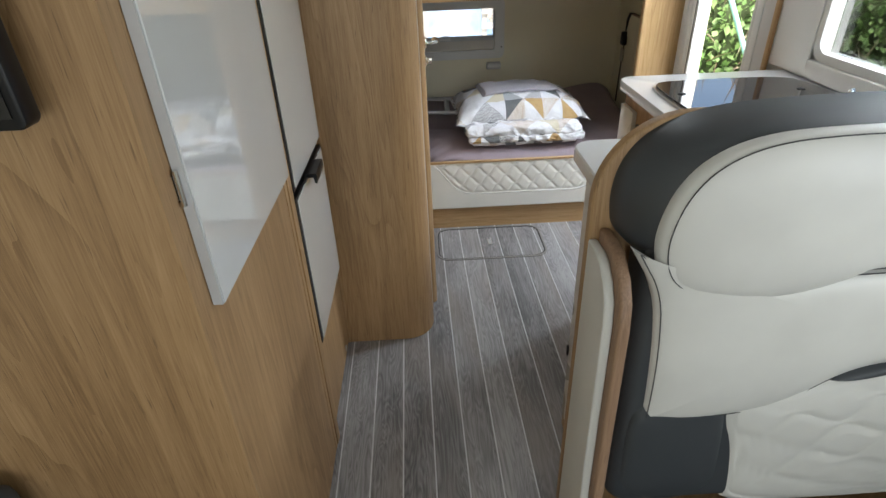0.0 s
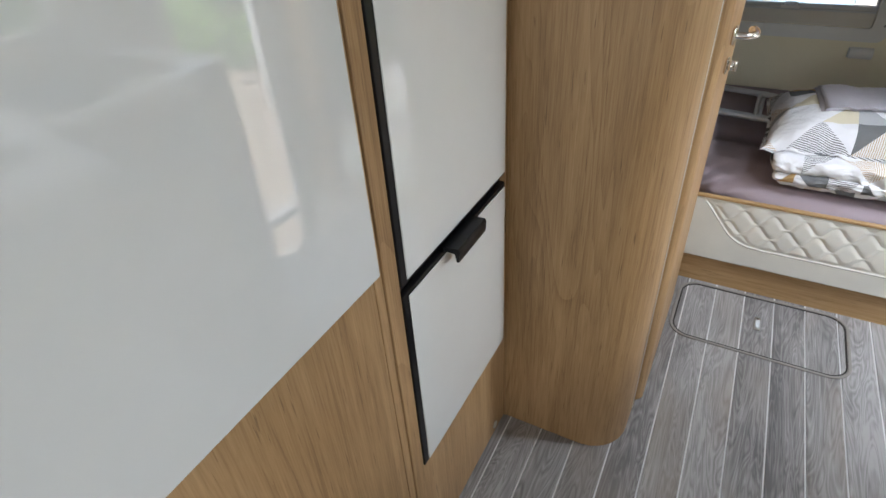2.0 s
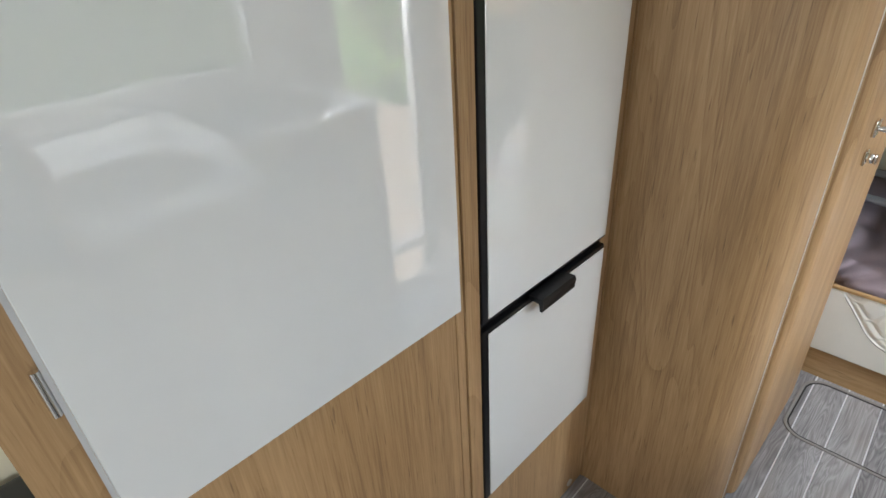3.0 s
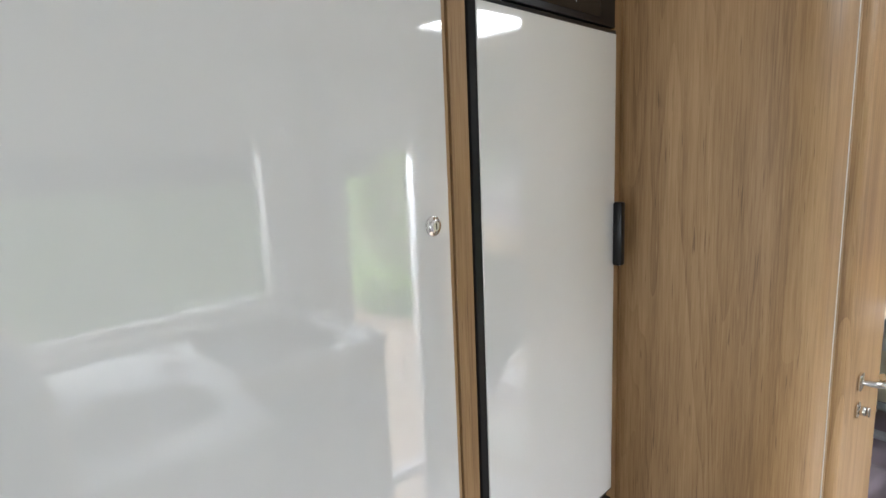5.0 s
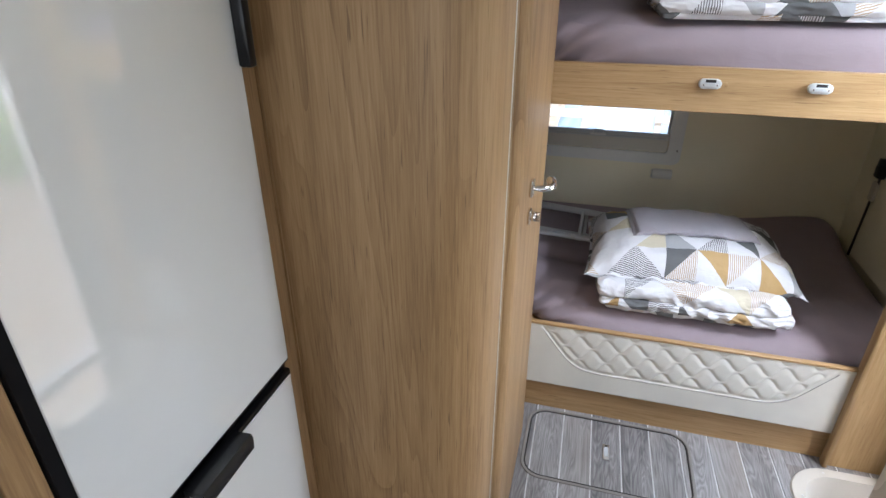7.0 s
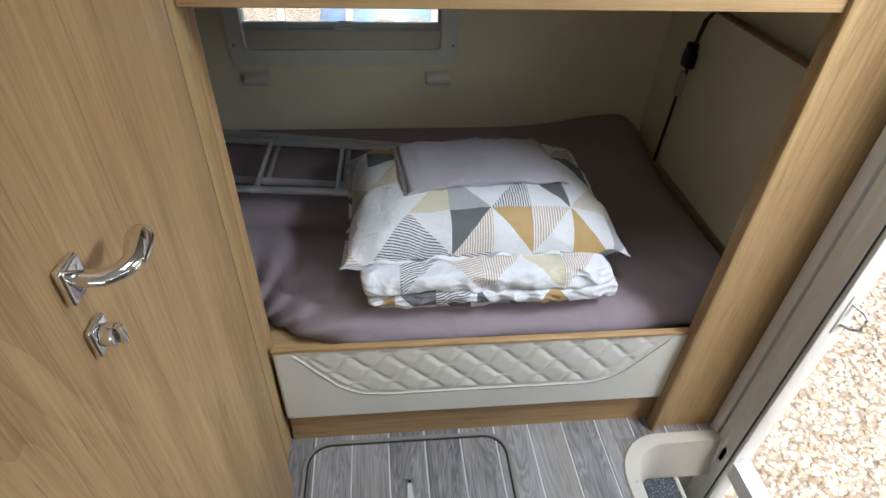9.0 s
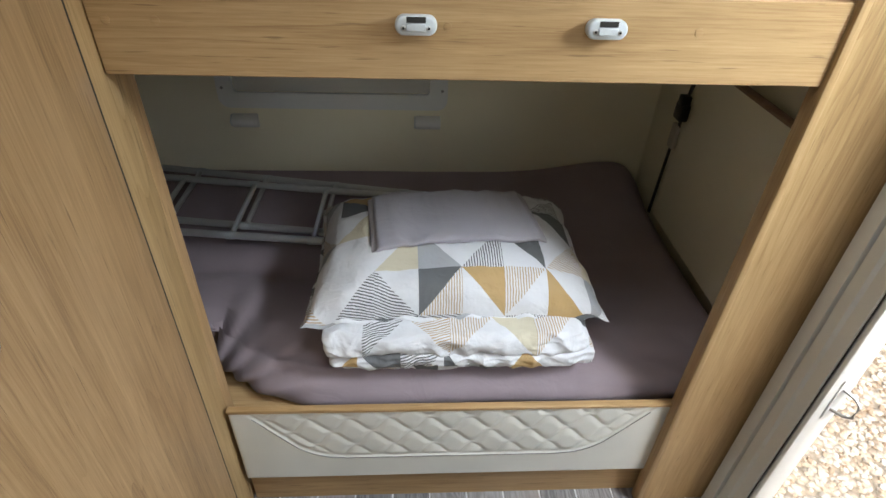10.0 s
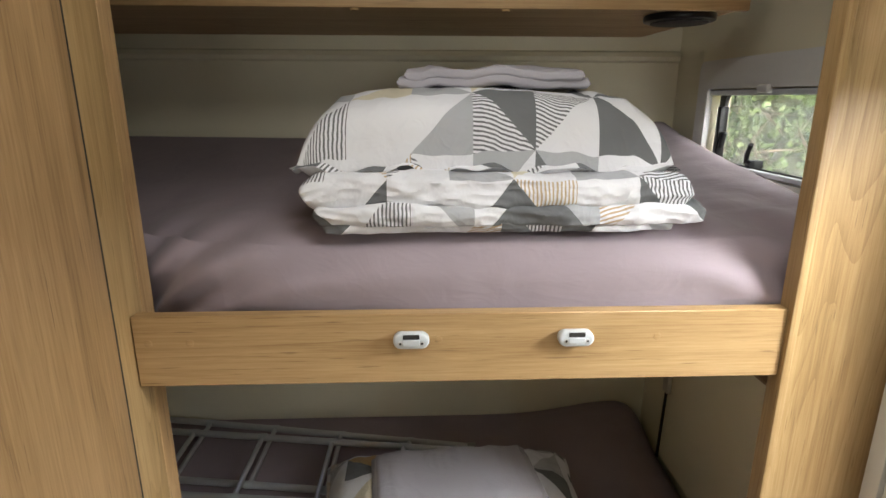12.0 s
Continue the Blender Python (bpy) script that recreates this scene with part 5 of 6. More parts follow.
# floor hatch
hatch = thing("floor_hatch", "floor hatch of plank vinyl with a taupe frame and latch", "hatch", (0.8, 2.85, 0))
part("frame", ring(rounded(0.534, 1.093, 2.660, 2.988, 0.072, 8), rounded(0.544, 1.083, 2.670, 2.978, 0.062, 8), "z", 0.0005, 0.0035, 0.001), M_TAUPE, hatch)
part("gap", ring(rounded(0.5445, 1.0825, 2.6705, 2.9775, 0.0615, 8), rounded(0.5495, 1.0775, 2.6755, 2.9725, 0.057, 8), "z", 0.0004, 0.0016), M_DARKGAP, hatch)
lt = part("latch", box(0.802, 0.824, 2.797, 2.865, 0.0004, 0.003, 0.001), M_STEEL, hatch, "steel flush latch")
part("pull", box(0.8065, 0.8195, 2.809, 2.851, 0.003, 0.0042, 0.0006, 1), M_GREYPLAST, lt)
part("pin", disc((0.813, 2.857, 0.003), "z", 0.0035, 0.001, 0, 10), M_BLACK, lt)

# ---- kitchen ----
KZ = 0.97
kit = thing("kitchen_unit", "oak kitchen base unit with cream doors", "cabinet", (1.3, 1.8, 0))
part("side_panel", box(0.912, 1.74, 1.212, 1.228, 0.0, KZ - 0.033), M_OAK, kit)
part("front_frame", box(0.912, 0.928, 1.2285, 1.598, 0.0, KZ - 0.033), M_OAK, kit)
part("end_panel", box(0.912, 1.205, 1.5985, 1.614, 0.0, KZ - 0.033), M_OAK, kit)
d1 = part("door", box(0.895, 0.9105, 1.235, 1.572, 0.10, KZ - 0.066, 0.002), M_CREAMFRONT, kit, "cream door")
part("knob", join(disc((0.895, 1.515, 0.612), "x", 0.012, -0.004, 0.001, 18), disc((0.891, 1.515, 0.612), "x", 0.007, -0.003, 0.001, 14)), M_STEEL, d1, "round steel push knob")
part("hinge_cap", box(0.889, 0.895, 1.564, 1.574, 0.34, 0.375, 0.002), M_BLACK, d1)
part("front_frame", box(1.206, 1.222, 1.6145, 2.2055, 0.0, KZ - 0.033), M_OAK, kit)
part("end_panel", box(1.206, 1.74, 2.206, 2.222, 0.0, KZ - 0.033), M_OAK, kit)
d2 = part("door", box(1.190, 1.2055, 2.100, 2.214, 0.10, KZ - 0.085, 0.002), M_CREAMFRONT, kit, "narrow cream door")
d3 = part("oven_front", box(1.195, 1.2055, 1.69, 2.091, 0.10, 0.802, 0.002), M_CREAMFRONT, kit, "cream oven flap with black trim")
part("trim", box(1.188, 1.1948, 1.69, 2.091, 0.772, 0.802, 0.002), M_BLACK, d3)
part("side_trim", box(1.188, 1.1948, 2.072, 2.091, 0.10, 0.7715, 0.002), M_BLACK, d3)
part("handle", tube([(1.193, 2.05, 0.757), (1.168, 2.05, 0.757), (1.168, 1.73, 0.757), (1.193, 1.73, 0.757)], 0.007, 10), M_BLACK, d3)
vent = part("vent", prism(rounded(1.72, 2.089, 0.824, 0.854, 0.013), "x", 1.200, 1.2055, 0.002), M_BLACK, kit, "black vent grille")
for k in range(3):
    part("slat", box(1.1975, 1.1998, 1.735, 2.075, 0.830 + 0.008 * k, 0.8335 + 0.008 * k), M_RUBBER, vent)

# worktop: an L with round outer corners and a hollow inner one
wt = thing("worktop", "pale grey worktop with round steel sink and glass-lidded hob", "worktop", (1.3, 1.8, KZ - 0.03))
SC, SR = (1.168, 1.405), 0.195


def corner_arc(cx, cy, r, a0, a1, n=8):
    return [(cx + r * math.cos(radians(a0 + (a1 - a0) * i / n)), cy + r * math.sin(radians(a0 + (a1 - a0) * i / n))) for i in range(n + 1)]


def plate_with_hole(poly, c, r, z0, z1, n=120):
    """A slab with a round opening: both outlines are walked at the same angles."""
    b = bmesh.new()
    out = []
    m = len(poly)
    for k in range(n):
        a = 2 * math.pi * k / n
        d = Vector((math.cos(a), math.sin(a)))
        best = None
        for i in range(m):
            p, q = Vector(poly[i]), Vector(poly[(i + 1) % m])
            e = q - p
            den = d.x * e.y - d.y * e.x
            if abs(den) < 1e-9:
                continue
            w = p - Vector(c)
            t = (w.x * e.y - w.y * e.x) / den
            s = (w.x * d.y - w.y * d.x) / den
            if t > 0 and -1e-6 <= s <= 1 + 1e-6 and (best is None or t < best):
                best = t
        out.append(Vector(c) + d * (best or r))
    inn = [Vector(c) + r * Vector((math.cos(2 * math.pi * k / n), math.sin(2 * math.pi * k / n))) for k in range(n)]
    shrink = [p + (Vector(c) - p).normalized() * 0.004 for p in out]
    lv = [[b.verts.new((v.x, v.y, h)) for v in ringp] for ringp, h in ((out, z0), (out, z1 - 0.004), (shrink, z1), (inn, z1), (inn, z0))]
    for i in range(5):
        for k in range(n):
            b.faces.new((lv[i][k], lv[i][(k + 1) % n], lv[(i + 1) % 5][(k + 1) % n], lv[(i + 1) % 5][k]))
    return b


near = [(1.74, 1.208), (1.74, 1.650), (1.15, 1.650)] + corner_arc(0.866 + 0.05, 1.642 - 0.05, 0.05, 90, 180) + [(0.866, 1.208)]
far = [(1.74, 1.6503), (1.74, 2.232)] + corner_arc(1.170 + 0.05, 2.232 - 0.05, 0.05, 90, 180) + [(1.170, 1.70), (1.169, 1.675), (1.163, 1.66), (1.15, 1.6503)]
part("slab", plate_with_hole(near, SC, SR - 0.006, KZ - 0.032, KZ), M_WORKTOP, wt)
part("slab", prism(far, "z", KZ - 0.032, KZ, 0.003, 2), M_WORKTOP, wt)
RIN = (0, .004, .012, .018, .022, .026, .032, .042, .06, .10, .15, .20)
ZIN = (.0008, .004, .005, .003, -.004, -.03, -.09, -.125, -.138, -.142, -.145, -.147)
snk = part("sink", grid_surface(56, 12, lambda u, v: (
    SC[0] + (SR + 0.012 - RIN[round(v * 11)]) * math.cos(2 * math.pi * u), SC[1] + (SR + 0.012 - RIN[round(v * 11)]) * math.sin(2 * math.pi * u),
    KZ + ZIN[round(v * 11)]), close_u=True), M_STEEL, wt, "round steel sink bowl")
part("drain", join(disc((SC[0], SC[1], KZ - 0.1475), "z", 0.03, 0.003, 0.001, 24), disc((SC[0], SC[1], KZ - 0.1445), "z", 0.02, 0.001, 0, 20)), M_CHROME, snk)
hob_out = [(1.25, 1.69), (1.62, 1.69), (1.69, 1.73), (1.69, 2.03), (1.64, 2.10), (1.29, 2.10), (1.24, 2.082), (1.222, 2.03), (1.222, 1.73)]


def chaikin(pts, n=2):
    for _ in range(n):
        out = []
        for p, q in zip(pts, pts[1:] + pts[:1]):
            out += [(0.75 * p[0] + 0.25 * q[0], 0.75 * p[1] + 0.25 * q[1]), (0.25 * p[0] + 0.75 * q[0], 0.25 * p[1] + 0.75 * q[1])]
        pts = out
    return pts


hob_l = chaikin(hob_out)
hc = (1.455, 1.895)
grow = lambda pts, c, k: [(c[0] + (x - c[0]) * k, c[1] + (y - c[1]) * k) for x, y in pts]
hob = part("hob", ring(grow(hob_l, hc, 1.02), grow(hob_l, hc, 0.955), "z", KZ + 0.0004, KZ + 0.008, 0.002), M_STEEL, wt, "steel rimmed hob")
lid = part("glass_lid", prism(grow(hob_l, hc, 0.985), "z", KZ + 0.0085, KZ + 0.0145, 0.001, 1), M_LID, hob, "black glass hob lid")
for x, y in ((1.268, 1.945), (1.62, 1.94)):
    part("grommet", disc((x, y, KZ + 0.0146), "z", 0.011, 0.002, 0.0006, 20), M_RUBBER, lid)
# tap beside the sink
tap = thing("kitchen_tap", "chrome mixer tap by the sink", "tap", (1.50, 1.60, KZ))
part("body", join(disc((1.50, 1.59, KZ + 0.0003), "z", 0.024, 0.006, 0.001), tube([(1.50, 1.59, KZ + 0.005), (1.50, 1.59, KZ + 0.065)], 0.017, 18)), M_CHROME, tap)
part("spout", tube([(1.50, 1.59, KZ + 0.055), (1.47, 1.57, KZ + 0.085), (1.41, 1.53, KZ + 0.09), (1.37, 1.50, KZ + 0.082)], [0.012, 0.011, 0.010, 0.010], 14), M_CHROME, tap)
part("lever", tube([(1.50, 1.59, KZ + 0.065), (1.505, 1.60, KZ + 0.085), (1.53, 1.63, KZ + 0.095)], [0.014, 0.010, 0.007], 12), M_CHROME, tap)

# wall behind the kitchen: moulded white window surround and tinted pane
kw = thing("window_kitchen", "tinted kitchen window in a moulded white surround", "window", (1.7500, 1.55, 1.3), kind="structure")
part("window_frame", ring(rounded(1.02, 2.104, 1.03, 1.66, 0.05), rounded(1.045, 2.080, 1.055, 1.635, 0.04), "x", 1.7340, 1.7490, 0.005), M_WALLWHITE, kw)
part("pane", box(1.7800, 1.7860, 1.041, 2.084, 1.051, 1.639), M_TINT, kw).visible_shadow = False
part("wall_panel", box(1.7285, 1.7370, 2.105, 2.305, 0.975, 1.7300, 0.002), M_WALLWHITE, kw)
part("splash_ledge", box(1.7235, 1.7480, 1.23, 2.1045, 0.975, 1.029, 0.006), M_WALLWHITE, kw)
single("trim_kitchen", box(1.7150, 1.7280, 2.3065, 2.326, 0.0, ZC - 0.003, 0.002), M_OAK, "oak edge strip beside the entrance", "trim", "structure")
single("wall_door_pillar", box(1.7220, 1.7285, 2.3265, 2.4035, -0.0, ZC - 0.003, 0.004), M_EDGEGREY, "grey pillar lining beside the entrance", "wall", "structure")

# ---- seat ----
seat = thing("travel_seat", "cream and charcoal leatherette bench seat with oak back board", "seat", (1.2, 1.05, 0))
part("back_board", prism(rounded(0.786, 1.66, 0.0, 1.180, (0, 0, 0.14, 0.15), 12), "y", 1.178, 1.203, 0.006, 3), M_OAK, seat, "oak back board with a rounded corner")


def smooth_loop(pts, n=3):
    return chaikin(pts, n)


def pad(outline, center, y_back, depth, p=2.4, rings=14, quilt=None, lean=0.0, z_ref=0.0, crown=0.0):
    """An upholstered panel in the x-z plane that faces -y: rounded rim, crowned middle, optional quilting."""
    b = bmesh.new()
    n = len(outline)
    rows_p = []
    for k in range(rings + 1):
        s = 1 - (k / rings) ** 1.5 if k < rings else 0.0
        row = []
        for x, z in outline:
            px, pz = center[0] + s * (x - center[0]), center[1] + s * (z - center[1])
            d = depth * max(0.0, 1 - s ** (p * 3)) ** 0.5 + crown * (1 - s * s)
            if quilt and s < 0.93:
                d += quilt(px, pz)
            row.append((px, y_back - d + lean * (pz - z_ref), pz))
        rows_p.append(row)
    vr = [[b.verts.new(q) for q in row] for row in rows_p[:-1]]
    tip = b.verts.new(rows_p[-1][0])
    back = [b.verts.new((x, y_back + lean * (z - z_ref) + 0.012, z)) for x, z in outline]
    vr.insert(0, back)
    for a, c in zip(vr, vr[1:]):
        for i in range(n):
            b.faces.new((a[i], a[(i + 1) % n], c[(i + 1) % n], c[i]))
    for i in range(n):
        b.faces.new((vr[-1][i], vr[-1][(i + 1) % n], tip))
    return b


# charcoal core of the back, then the headrest and the cream panels in front of it
part("back_core", prism(rounded(0.852, 1.64, 0.36, 1.03, 0.05, 6), "y", 1.07, 1.176, 0.03, 4), M_CHAR, seat, "charcoal back cushion")
hr_o = smooth_loop([(0.824, 0.969), (0.812, 1.044), (0.824, 1.109), (0.867, 1.159), (0.952, 1.190), (1.102, 1.198), (1.342, 1.198), (1.492, 1.190), (1.577, 1.159), (1.620, 1.109), (1.632, 1.044), (1.620, 0.969), (1.502, 0.929), (1.222, 0.919), (0.942, 0.929)])
hd = part("headrest", pad(hr_o, (1.22, 1.055), 1.168, 0.118, 2.6, 20), M_CHAR, seat, "charcoal headrest")
half = [(1.137, 0.930), (1.072, 0.910), (1.002, 0.906), (0.937, 0.916), (0.887, 0.936), (0.862, 0.970), (0.854, 1.015), (0.859, 1.055), (0.872, 1.097), (0.898, 1.135), (0.940, 1.163), (0.997, 1.179), (1.072, 1.184), (1.162, 1.185)]
hf_o = smooth_loop(half + [(2.44 - x, z) for x, z in reversed(half)] + [(1.26, 0.956), (1.18, 0.956)], 2)
part("face_panel", pad(hf_o, (1.22, 1.04), 1.062, 0.034, 1.3, 18, crown=0.008), M_CREAMSEAT, hd, "cream leatherette face")


def loop_stitch(outline, center, k, y_back, depth, lean=0.0, z_ref=0.0, p=1.3):
    """A thread that follows a pad's surface a little inside its rim."""
    d = depth * (1 - k ** (p * 3)) ** 0.5
    pts = [(center[0] + (x - center[0]) * k, center[1] + (z - center[1]) * k) for x, z in outline]
    return tube([(x, y_back - d + lean * (z - z_ref) - 0.0016, z) for x, z in pts + pts[:1]], 0.0010, 6)


part("seam", loop_stitch(hf_o, (1.22, 1.04), 0.968, 1.0615, 0.0345), M_THREAD, hd, "dark stitched seam")
tip, foot = (0.820, 1.005), (0.889, 0.630)
sh_o = smooth_loop([tip, tip, (0.867, 0.925), (0.882, 0.815), (0.888, 0.715), foot, foot, (0.949, 0.614), (1.041, 0.626), (1.109, 0.636), (1.179, 0.675), (1.230, 0.716), (1.293, 0.741), (1.375, 0.743), (1.465, 0.705), (1.545, 0.640), (1.590, 0.630), (1.605, 0.775), (1.595, 0.935), (1.630, 1.005), (1.505, 0.950), (1.225, 0.945), (0.945, 0.940), (0.885, 0.960)], 2)
shp = part("shoulder_panel", pad(sh_o, (1.20, 0.86), 1.066, 0.028, 1.3, 16, lean=-0.02, z_ref=0.95), M_CREAMSEAT, seat, "cream shoulder panel")
part("seam", loop_stitch(sh_o, (1.20, 0.86), 0.975, 1.066, 0.028, -0.02, 0.95), M_THREAD, shp)
ql_o = smooth_loop([(1.048, 0.678), (1.051, 0.608), (1.077, 0.539), (1.093, 0.428), (1.095, 0.348), (1.245, 0.338), (1.455, 0.338), (1.605, 0.348), (1.605, 0.578), (1.575, 0.678), (1.455, 0.730), (1.345, 0.735), (1.225, 0.723), (1.125, 0.678)], 2)
qlt = lambda x, z: 0.005 * quilt_height(x * 0.9 + z * 0.35, z - 0.25 * x, 0.15, 0.062) - 0.004
part("quilted_panel", pad(ql_o, (1.32, 0.57), 1.070, 0.024, 1.3, 60, quilt=qlt, lean=-0.02, z_ref=0.9), M_CREAMSEAT, seat, "quilted cream panel")
bl_o = smooth_loop([(0.872, 0.685), (0.866, 0.535), (0.874, 0.365), (1.084, 0.365), (1.069, 0.535), (1.044, 0.685)], 3)
part("side_bolster", pad(bl_o, (0.96, 0.55), 1.071, 0.020, 1.3, 12, lean=-0.02, z_ref=0.9), M_CHAR, seat, "charcoal side bolster")
part("dark_insert", pad(smooth_loop([(1.199, 0.706), (1.254, 0.736), (1.324, 0.750), (1.404, 0.744), (1.474, 0.708), (1.404, 0.728), (1.324, 0.731), (1.254, 0.723)], 2), (1.324, 0.738), 1.066, 0.0245, 1.3, 8), M_CHAR, seat)
part("seat_cushion", box(0.85, 1.64, 0.55, 1.07, 0.17, 0.30, 0.045, 4), M_CHAR, seat)
part("seat_base", box(0.84, 1.66, 0.60, 1.1775, 0.0, 0.168, 0.004), M_OAK, seat)
# cheek on the aisle side: an oak rimmed board with a cream pad
ck = [(1.1775, 0.000), (1.1775, 0.982), (1.135, 0.988), (1.10, 0.982), (1.06, 0.955), (1.037, 0.920), (1.030, 0.870), (1.028, 0.770), (1.026, 0.650), (1.022, 0.500), (1.016, 0.350), (1.01, 0.150), (1.01, 0.000)]
chk = part("cheek", prism(ck, "x", 0.803, 0.824, 0.006, 3), M_EDGE, seat, "oak rimmed side cheek")
ck_in = [(1.1765, 0.020), (1.1765, 0.962), (1.135, 0.966), (1.105, 0.960), (1.078, 0.940), (1.058, 0.910), (1.051, 0.865), (1.049, 0.770), (1.047, 0.650), (1.043, 0.500), (1.037, 0.350), (1.031, 0.150), (1.031, 0.020)]
part("pad", prism(ck_in, "x", 0.785, 0.8028, 0.005, 3), M_CREAMSEAT, chk, "cream pad")

# ---- lounge side: dark bench back and a screen on the wardrobe's end ----
bench = thing("side_bench", "dark leatherette side bench against the wall", "bench", (-0.25, 0.65, 0))
part("base", box(-0.355, -0.02, 0.30, 0.985, 0.0, 0.36, 0.005), M_OAK, bench)
part("seat_cushion", box(-0.35, 0.0, 0.30, 0.985, 0.362, 0.46, 0.03, 4), M_CHAR, bench)
part("back_cushion", box(-0.355, -0.20, 0.30, 0.985, 0.462, 0.675, 0.03, 4), M_CHAR, bench)
tv = thing("wall_screen", "black flat screen on the oak wardrobe side", "television", (-0.1, 0.98, 1.4))
part("bezel", prism(rounded(-0.345, 0.092, 1.270, 1.60, 0.012), "y", 0.945, 0.975, 0.004), M_BLACK, tv)
part("screen", box(-0.335, 0.080, 0.9435, 0.9448, 1.284, 1.59), M_SCREEN, tv)
part("mount", box(-0.2, -0.08, 0.976, 0.999, 1.36, 1.48), M_BLACK, tv)

# ---- outside ----


def ground_z(x, y):
    fall = max(0.0, min(1.0, (x - 38.0) / 160.0))
    return GROUND_Z - 32.0 * (fall * fall * (3 - 2 * fall)) + 0.012 * wob(x, y, 0, 0.7)


xs = [-900, -200, -60, -20, -8, -3] + [i * 1.0 for i in range(0, 24)] + [26, 30, 35, 40, 46, 54, 62, 70, 85, 100, 120, 150, 200, 300, 900]
ys = [-900, -200, -60, -25, -12] + [-8 + i * 1.0 for i in range(0, 28)] + [22, 28, 36, 50, 80, 150, 400, 900]
bm = bmesh.new()
gv = [[bm.verts.new((x, y, ground_z(x, y))) for y in ys] for x in xs]
for i in range(len(xs) - 1):
    for j in range(len(ys) - 1):
        bm.faces.new((gv[i][j], gv[i + 1][j], gv[i + 1][j + 1], gv[i][j + 1]))
single("ground", bm, M_GROUND, "gravel yard running into a green field that falls away", "ground", "structure")

rng = np.random.default_rng(7)


def scatter(name, base_v, base_f, pts, scale, mat, label, category, turn=None):
    """Many small like pieces as one mesh."""
    nb = len(base_v)
    V = np.zeros((len(pts), nb, 3))
    for i, p in enumerate(pts):
        a, e, r = rng.uniform(0, 2 * math.pi), rng.uniform(-0.9, 0.9), rng.uniform(0, 2 * math.pi)
        m = np.array(Euler((e if turn is None else turn[0] * rng.uniform(-1, 1), r if turn is None else turn[1] * rng.uniform(-1, 1), a)).to_matrix())
        V[i] = (base_v * scale[i]) @ m.T + p
    F = (np.array(base_f)[None, :, :] + (np.arange(len(pts)) * nb)[:, None, None]).reshape(-1, len(base_f[0]))
    me = bpy.data.meshes.new(name)
    me.from_pydata(V.reshape(-1, 3).tolist(), [], F.tolist())
    me.materials.append(mat)
    me.polygons.foreach_set("use_smooth", [False] * len(me.polygons))
    o = new(name, me)
    return tagged(o, label, category, kind="stuff")


ico = bmesh.new()
bmesh.ops.create_icosphere(ico, subdivisions=1, radius=1.0)
iv = np.array([v.co[:] for v in ico.verts])
iff = [[v.index for v in f.verts] for f in ico.faces]
ico.free()
n_st = 15000
px = 1.95 + 3.4 * rng.random(n_st) ** 1.25
py = 2.3 + 3.4 * rng.random(n_st) ** 1.1
pts = np.stack([px, py, np.full(n_st, GROUND_Z + 0.004)], 1)
sc = (rng.uniform(0.008, 0.019, (n_st, 1)) * np.array([[1.0, 0.8, 0.6]]))[:, None, :]
scatter("gravel", iv, iff, pts, sc, M_STONE, "loose pale brown and white gravel stones", "gravel", (0.5, 0.5))

# hedge behind the yard: uneven core painted dark as inner shade, twigs and many leaves
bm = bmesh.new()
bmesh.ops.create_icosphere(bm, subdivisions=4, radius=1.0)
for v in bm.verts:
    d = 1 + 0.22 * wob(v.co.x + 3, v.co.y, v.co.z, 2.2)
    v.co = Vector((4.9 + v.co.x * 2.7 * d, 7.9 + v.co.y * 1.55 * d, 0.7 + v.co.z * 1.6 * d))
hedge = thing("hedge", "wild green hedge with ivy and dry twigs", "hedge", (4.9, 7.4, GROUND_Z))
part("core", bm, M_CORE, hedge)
leaf_v = np.array([(0, 0, 0), (0.45, 0.4, 0.12), (1.0, 0, 0.0), (0.45, -0.4, 0.12)], float)
leaf_f = [[0, 1, 2, 3]]


def hedge_points(n, spread):
    out = []
    while len(out) < n:
        a, b = rng.uniform(math.pi * 0.92, 2.08 * math.pi), rng.uniform(-0.62, 1.35)
        d = 1 + 0.22 * noise.noise(Vector((math.cos(a) * math.cos(b) + 3, math.sin(a) * math.cos(b), math.sin(b))) * 2.2) + spread * rng.normal()
        p = (4.9 + 2.7 * d * math.cos(a) * math.cos(b), 7.9 + 1.55 * d * math.sin(a) * math.cos(b), 0.7 + 1.6 * d * math.sin(b))
        if p[2] > GROUND_Z:
            out.append(p)
    return np.array(out)


n_l = 34000
lv = scatter("leaves", leaf_v, leaf_f, hedge_points(n_l, 0.06), rng.uniform(0.045, 0.10, n_l)[:, None, None], M_LEAF, "hedge leaves", "")
lv.parent = hedge
lv.matrix_parent_inverse = base_of(hedge).inverted()
tw_v = np.array([(0, 0.006, 0), (0, -0.006, 0.0), (1.0, 0, 0.05), (0.5, 0.0, 0.06)], float)
tw = scatter("twigs", tw_v, [[0, 1, 2], [0, 2, 3], [0, 1, 3]], hedge_points(1600, 0.08), rng.uniform(0.2, 0.7, 1600)[:, None, None], M_TWIG, "dry twigs", "")
tw.parent = hedge
tw.matrix_parent_inverse = base_of(hedge).inverted()
n_n = 3500
npt = np.stack([rng.uniform(3.2, 6.6, n_n), 5.75 + 0.7 * rng.random(n_n) ** 1.2, GROUND_Z + 0.55 * rng.random(n_n) ** 1.4], 1)
npt[:, 1] += 0.12 * np.sin(npt[:, 0] * 3)
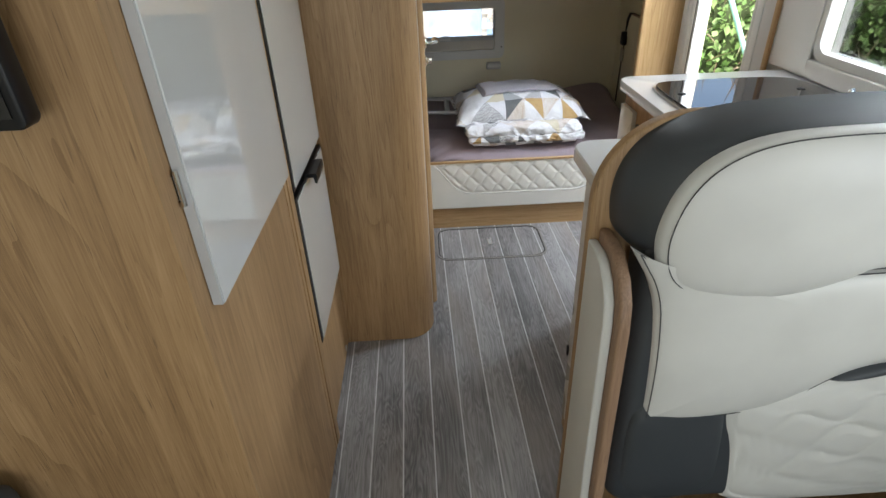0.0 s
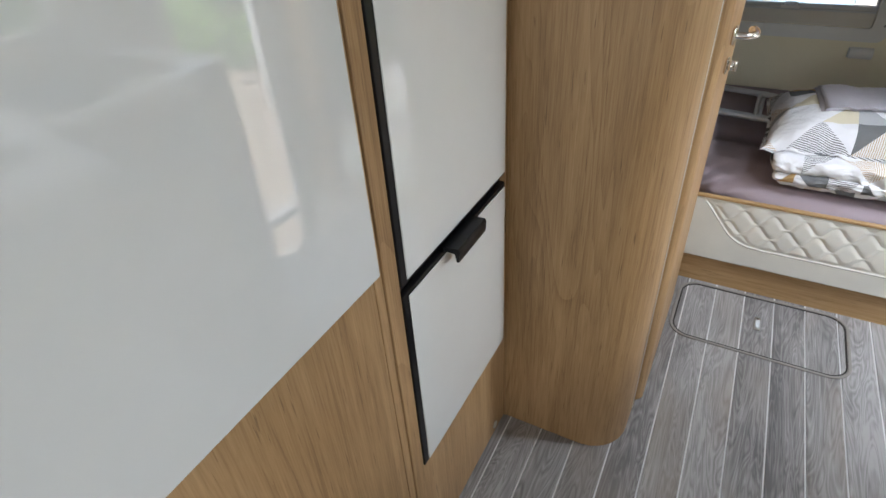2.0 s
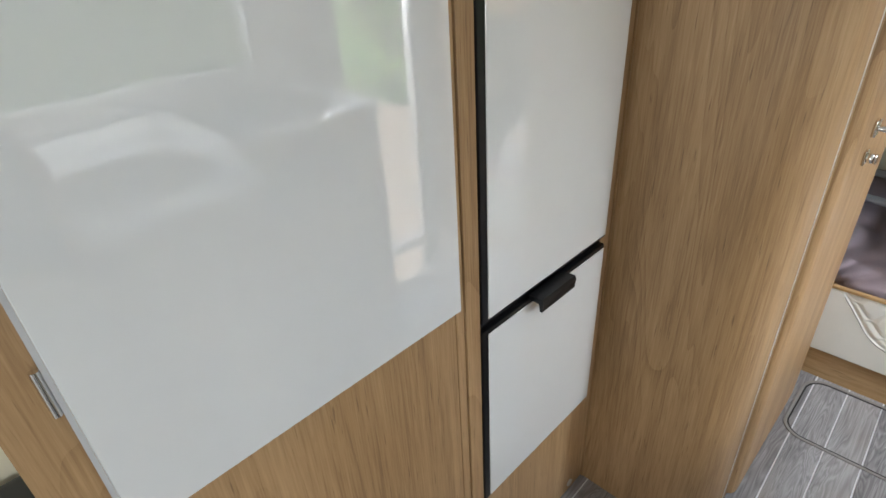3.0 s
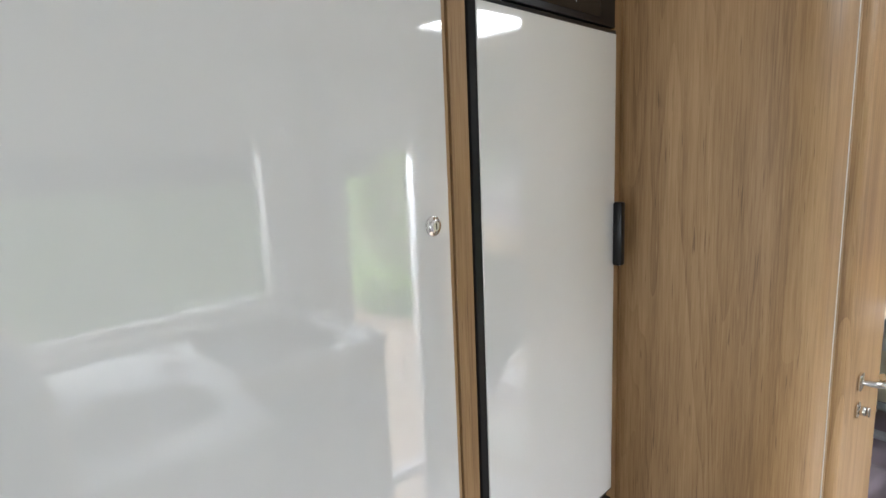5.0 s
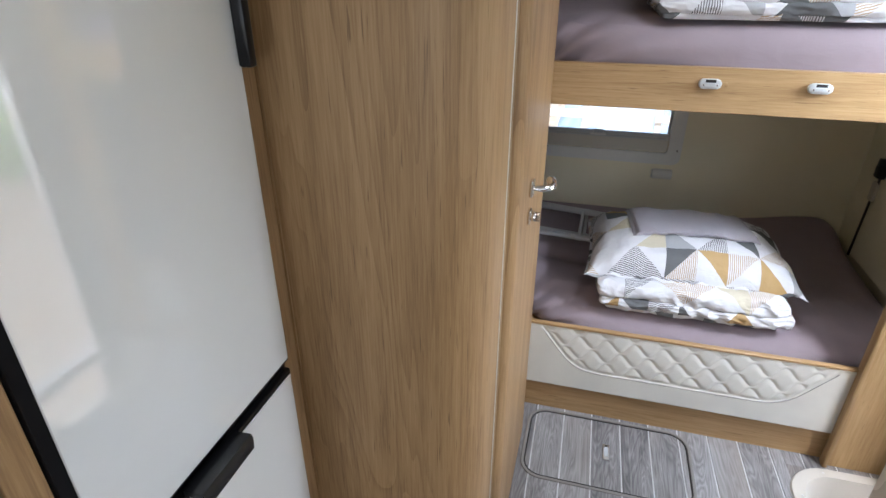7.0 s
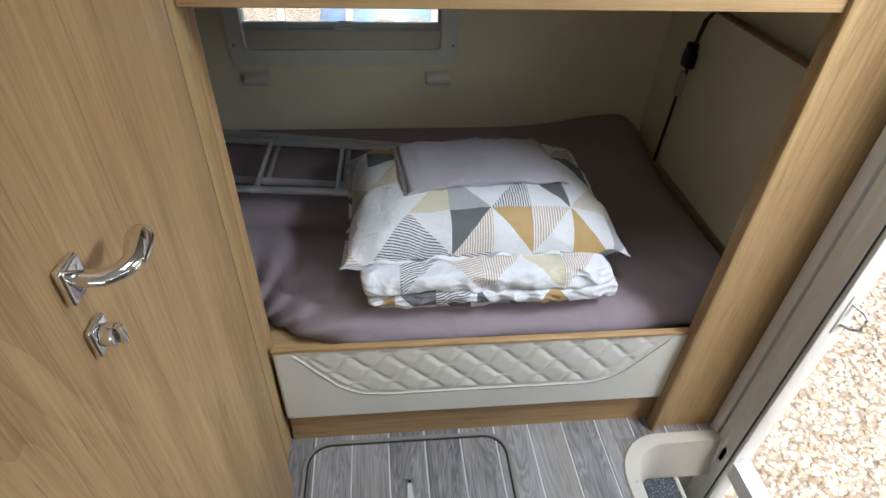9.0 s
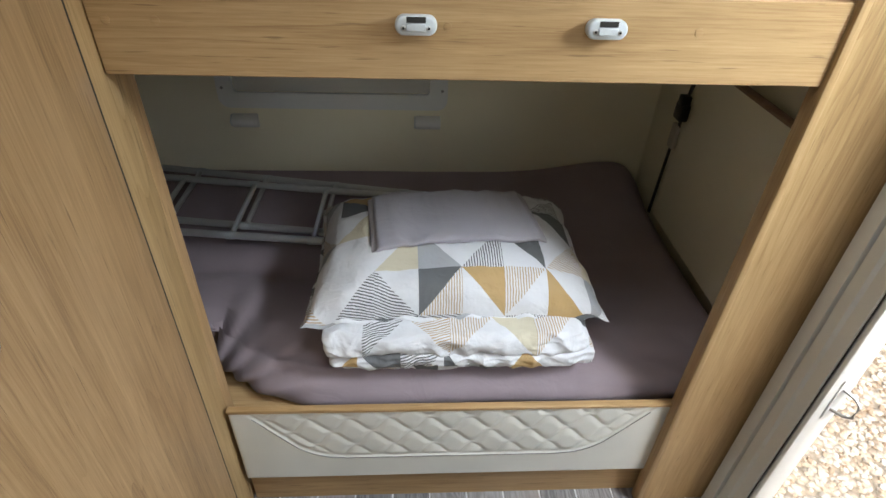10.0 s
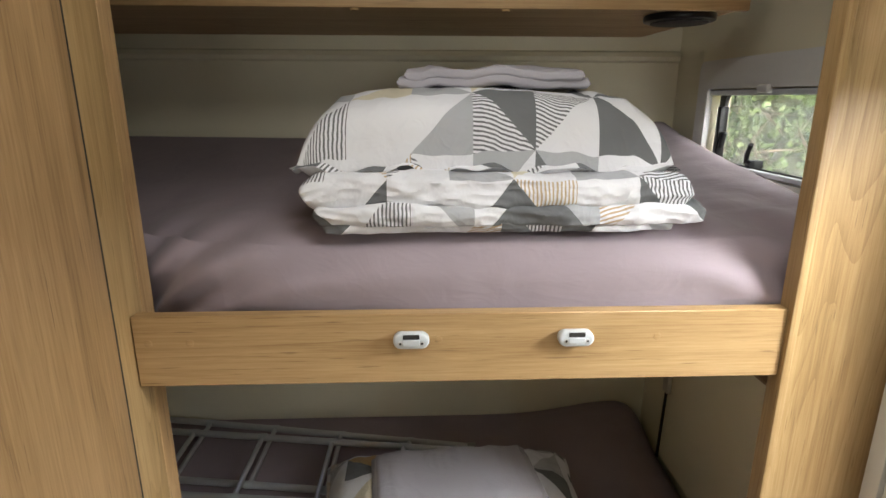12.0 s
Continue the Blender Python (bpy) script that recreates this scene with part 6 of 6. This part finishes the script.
scatter("ground_plants", leaf_v, leaf_f, npt, rng.uniform(0.05, 0.11, n_n)[:, None, None], M_NETTLE, "bright green broad-leaved plants at the hedge foot", "plants", (0.7, 0.7))

pole = thing("garden_pole", "mint green pole leaning on the hedge", "pole", (4.02, 5.66, GROUND_Z))
part("shaft", tube([(4.02, 5.66, GROUND_Z), (3.15, 5.72, 1.12)], 0.024, 14), M_POLE, pole)
part("cap", tube([(3.15, 5.72, 1.12), (3.14, 5.721, 1.14)], 0.026, 14), M_WHITEPLAST, pole)

# things outside the rear window
tarp = thing("tarpaulin_pile", "blue tarpaulin heaped behind the caravan", "tarpaulin", (0.75, 6.5, GROUND_Z))
part("sheet", grid_surface(26, 20, lambda u, v: (0.2 + 1.3 * u, 6.4 + 0.6 * v, GROUND_Z + 1.45 * math.sin(math.pi * min(1, max(0, u))) ** 0.5 * (0.5 + 0.5 * v) + 0.12 * wob(u * 3, v * 3, 0, 1.7))), M_TARP, tarp)
rack = thing("timber_rack", "pale slatted rack standing outside", "rack", (0.5, 6.2, GROUND_Z))
for k in range(6):
    part("slat", box(-0.4, 0.55, 6.0 - 0.005, 6.02, GROUND_Z + 1.0 + 0.12 * k, GROUND_Z + 1.06 + 0.12 * k), M_PALE, rack)
for x in (-0.4, 0.08, 0.53):
    part("post", box(x, x + 0.05, 6.021, 6.06, GROUND_Z - 0.02, GROUND_Z + 1.75), M_PALE, rack)
rack2 = thing("timber_rack", "pale slatted rack standing outside", "rack", (1.3, 6.2, GROUND_Z))
for k in range(6):
    part("slat", box(1.1, 1.9, 5.98, 6.0, GROUND_Z + 1.0 + 0.13 * k, GROUND_Z + 1.05 + 0.13 * k), M_PALE, rack2)
for x in (1.1, 1.85):
    part("post", box(x, x + 0.05, 6.001, 6.04, GROUND_Z - 0.02, GROUND_Z + 1.75), M_PALE, rack2)

# ---- floor boards ----
PITCH, FIRST, SKEW, PIVOT = 0.0990, 0.569, 0.016, 2.6
meshes = {}


def board(x0, x1, y0, y1):
    """One plank; the boards run a little out of square with the walls."""
    if y1 - y0 < 0.01 or x1 - x0 < 0.004:
        return
    key = (round(x1 - x0, 4), round(y1 - y0, 4))
    if key not in meshes:
        meshes[key] = finish("plank", box(0, key[0], 0, key[1], -0.0024, 0.0, 0.0006, 1), M_FLOOR)
    o = new("plank", meshes[key])
    o.location = (x0 - SKEW * (y0 - PIVOT), y0, 0)
    o.rotation_euler = (0, 0, SKEW)
    o.parent = floor


k = math.floor((XL - 0.07 - FIRST) / PITCH)
cuts = [YF, -0.9, 0.25, 3.02]
while FIRST + k * PITCH < XR + 0.02:
    # three lengths a row, cut at the step well
    for y0, y1 in zip(cuts, cuts[1:]):
        a, b = FIRST + k * PITCH + 0.0022, FIRST + (k + 1) * PITCH - 0.0022
        a, b = max(a, XL + SKEW * (y0 - PIVOT)), min(b, XR + 0.03 + SKEW * (y0 - PIVOT))
        if b > 1.40 and a < 1.40:
            board(a, min(b, 1.401), y0, y1)
            if b > 1.401:
                board(1.4015, b, y0, min(y1, 2.405))
                if y1 > 2.98:
                    board(1.4015, b, 2.94, y1)
        elif a >= 1.40:
            board(a, b, y0, min(y1, 2.405))
            if y1 > 2.98:
                board(a, b, 2.94, y1)
        else:
            board(a, b, y0, y1)
    k += 1
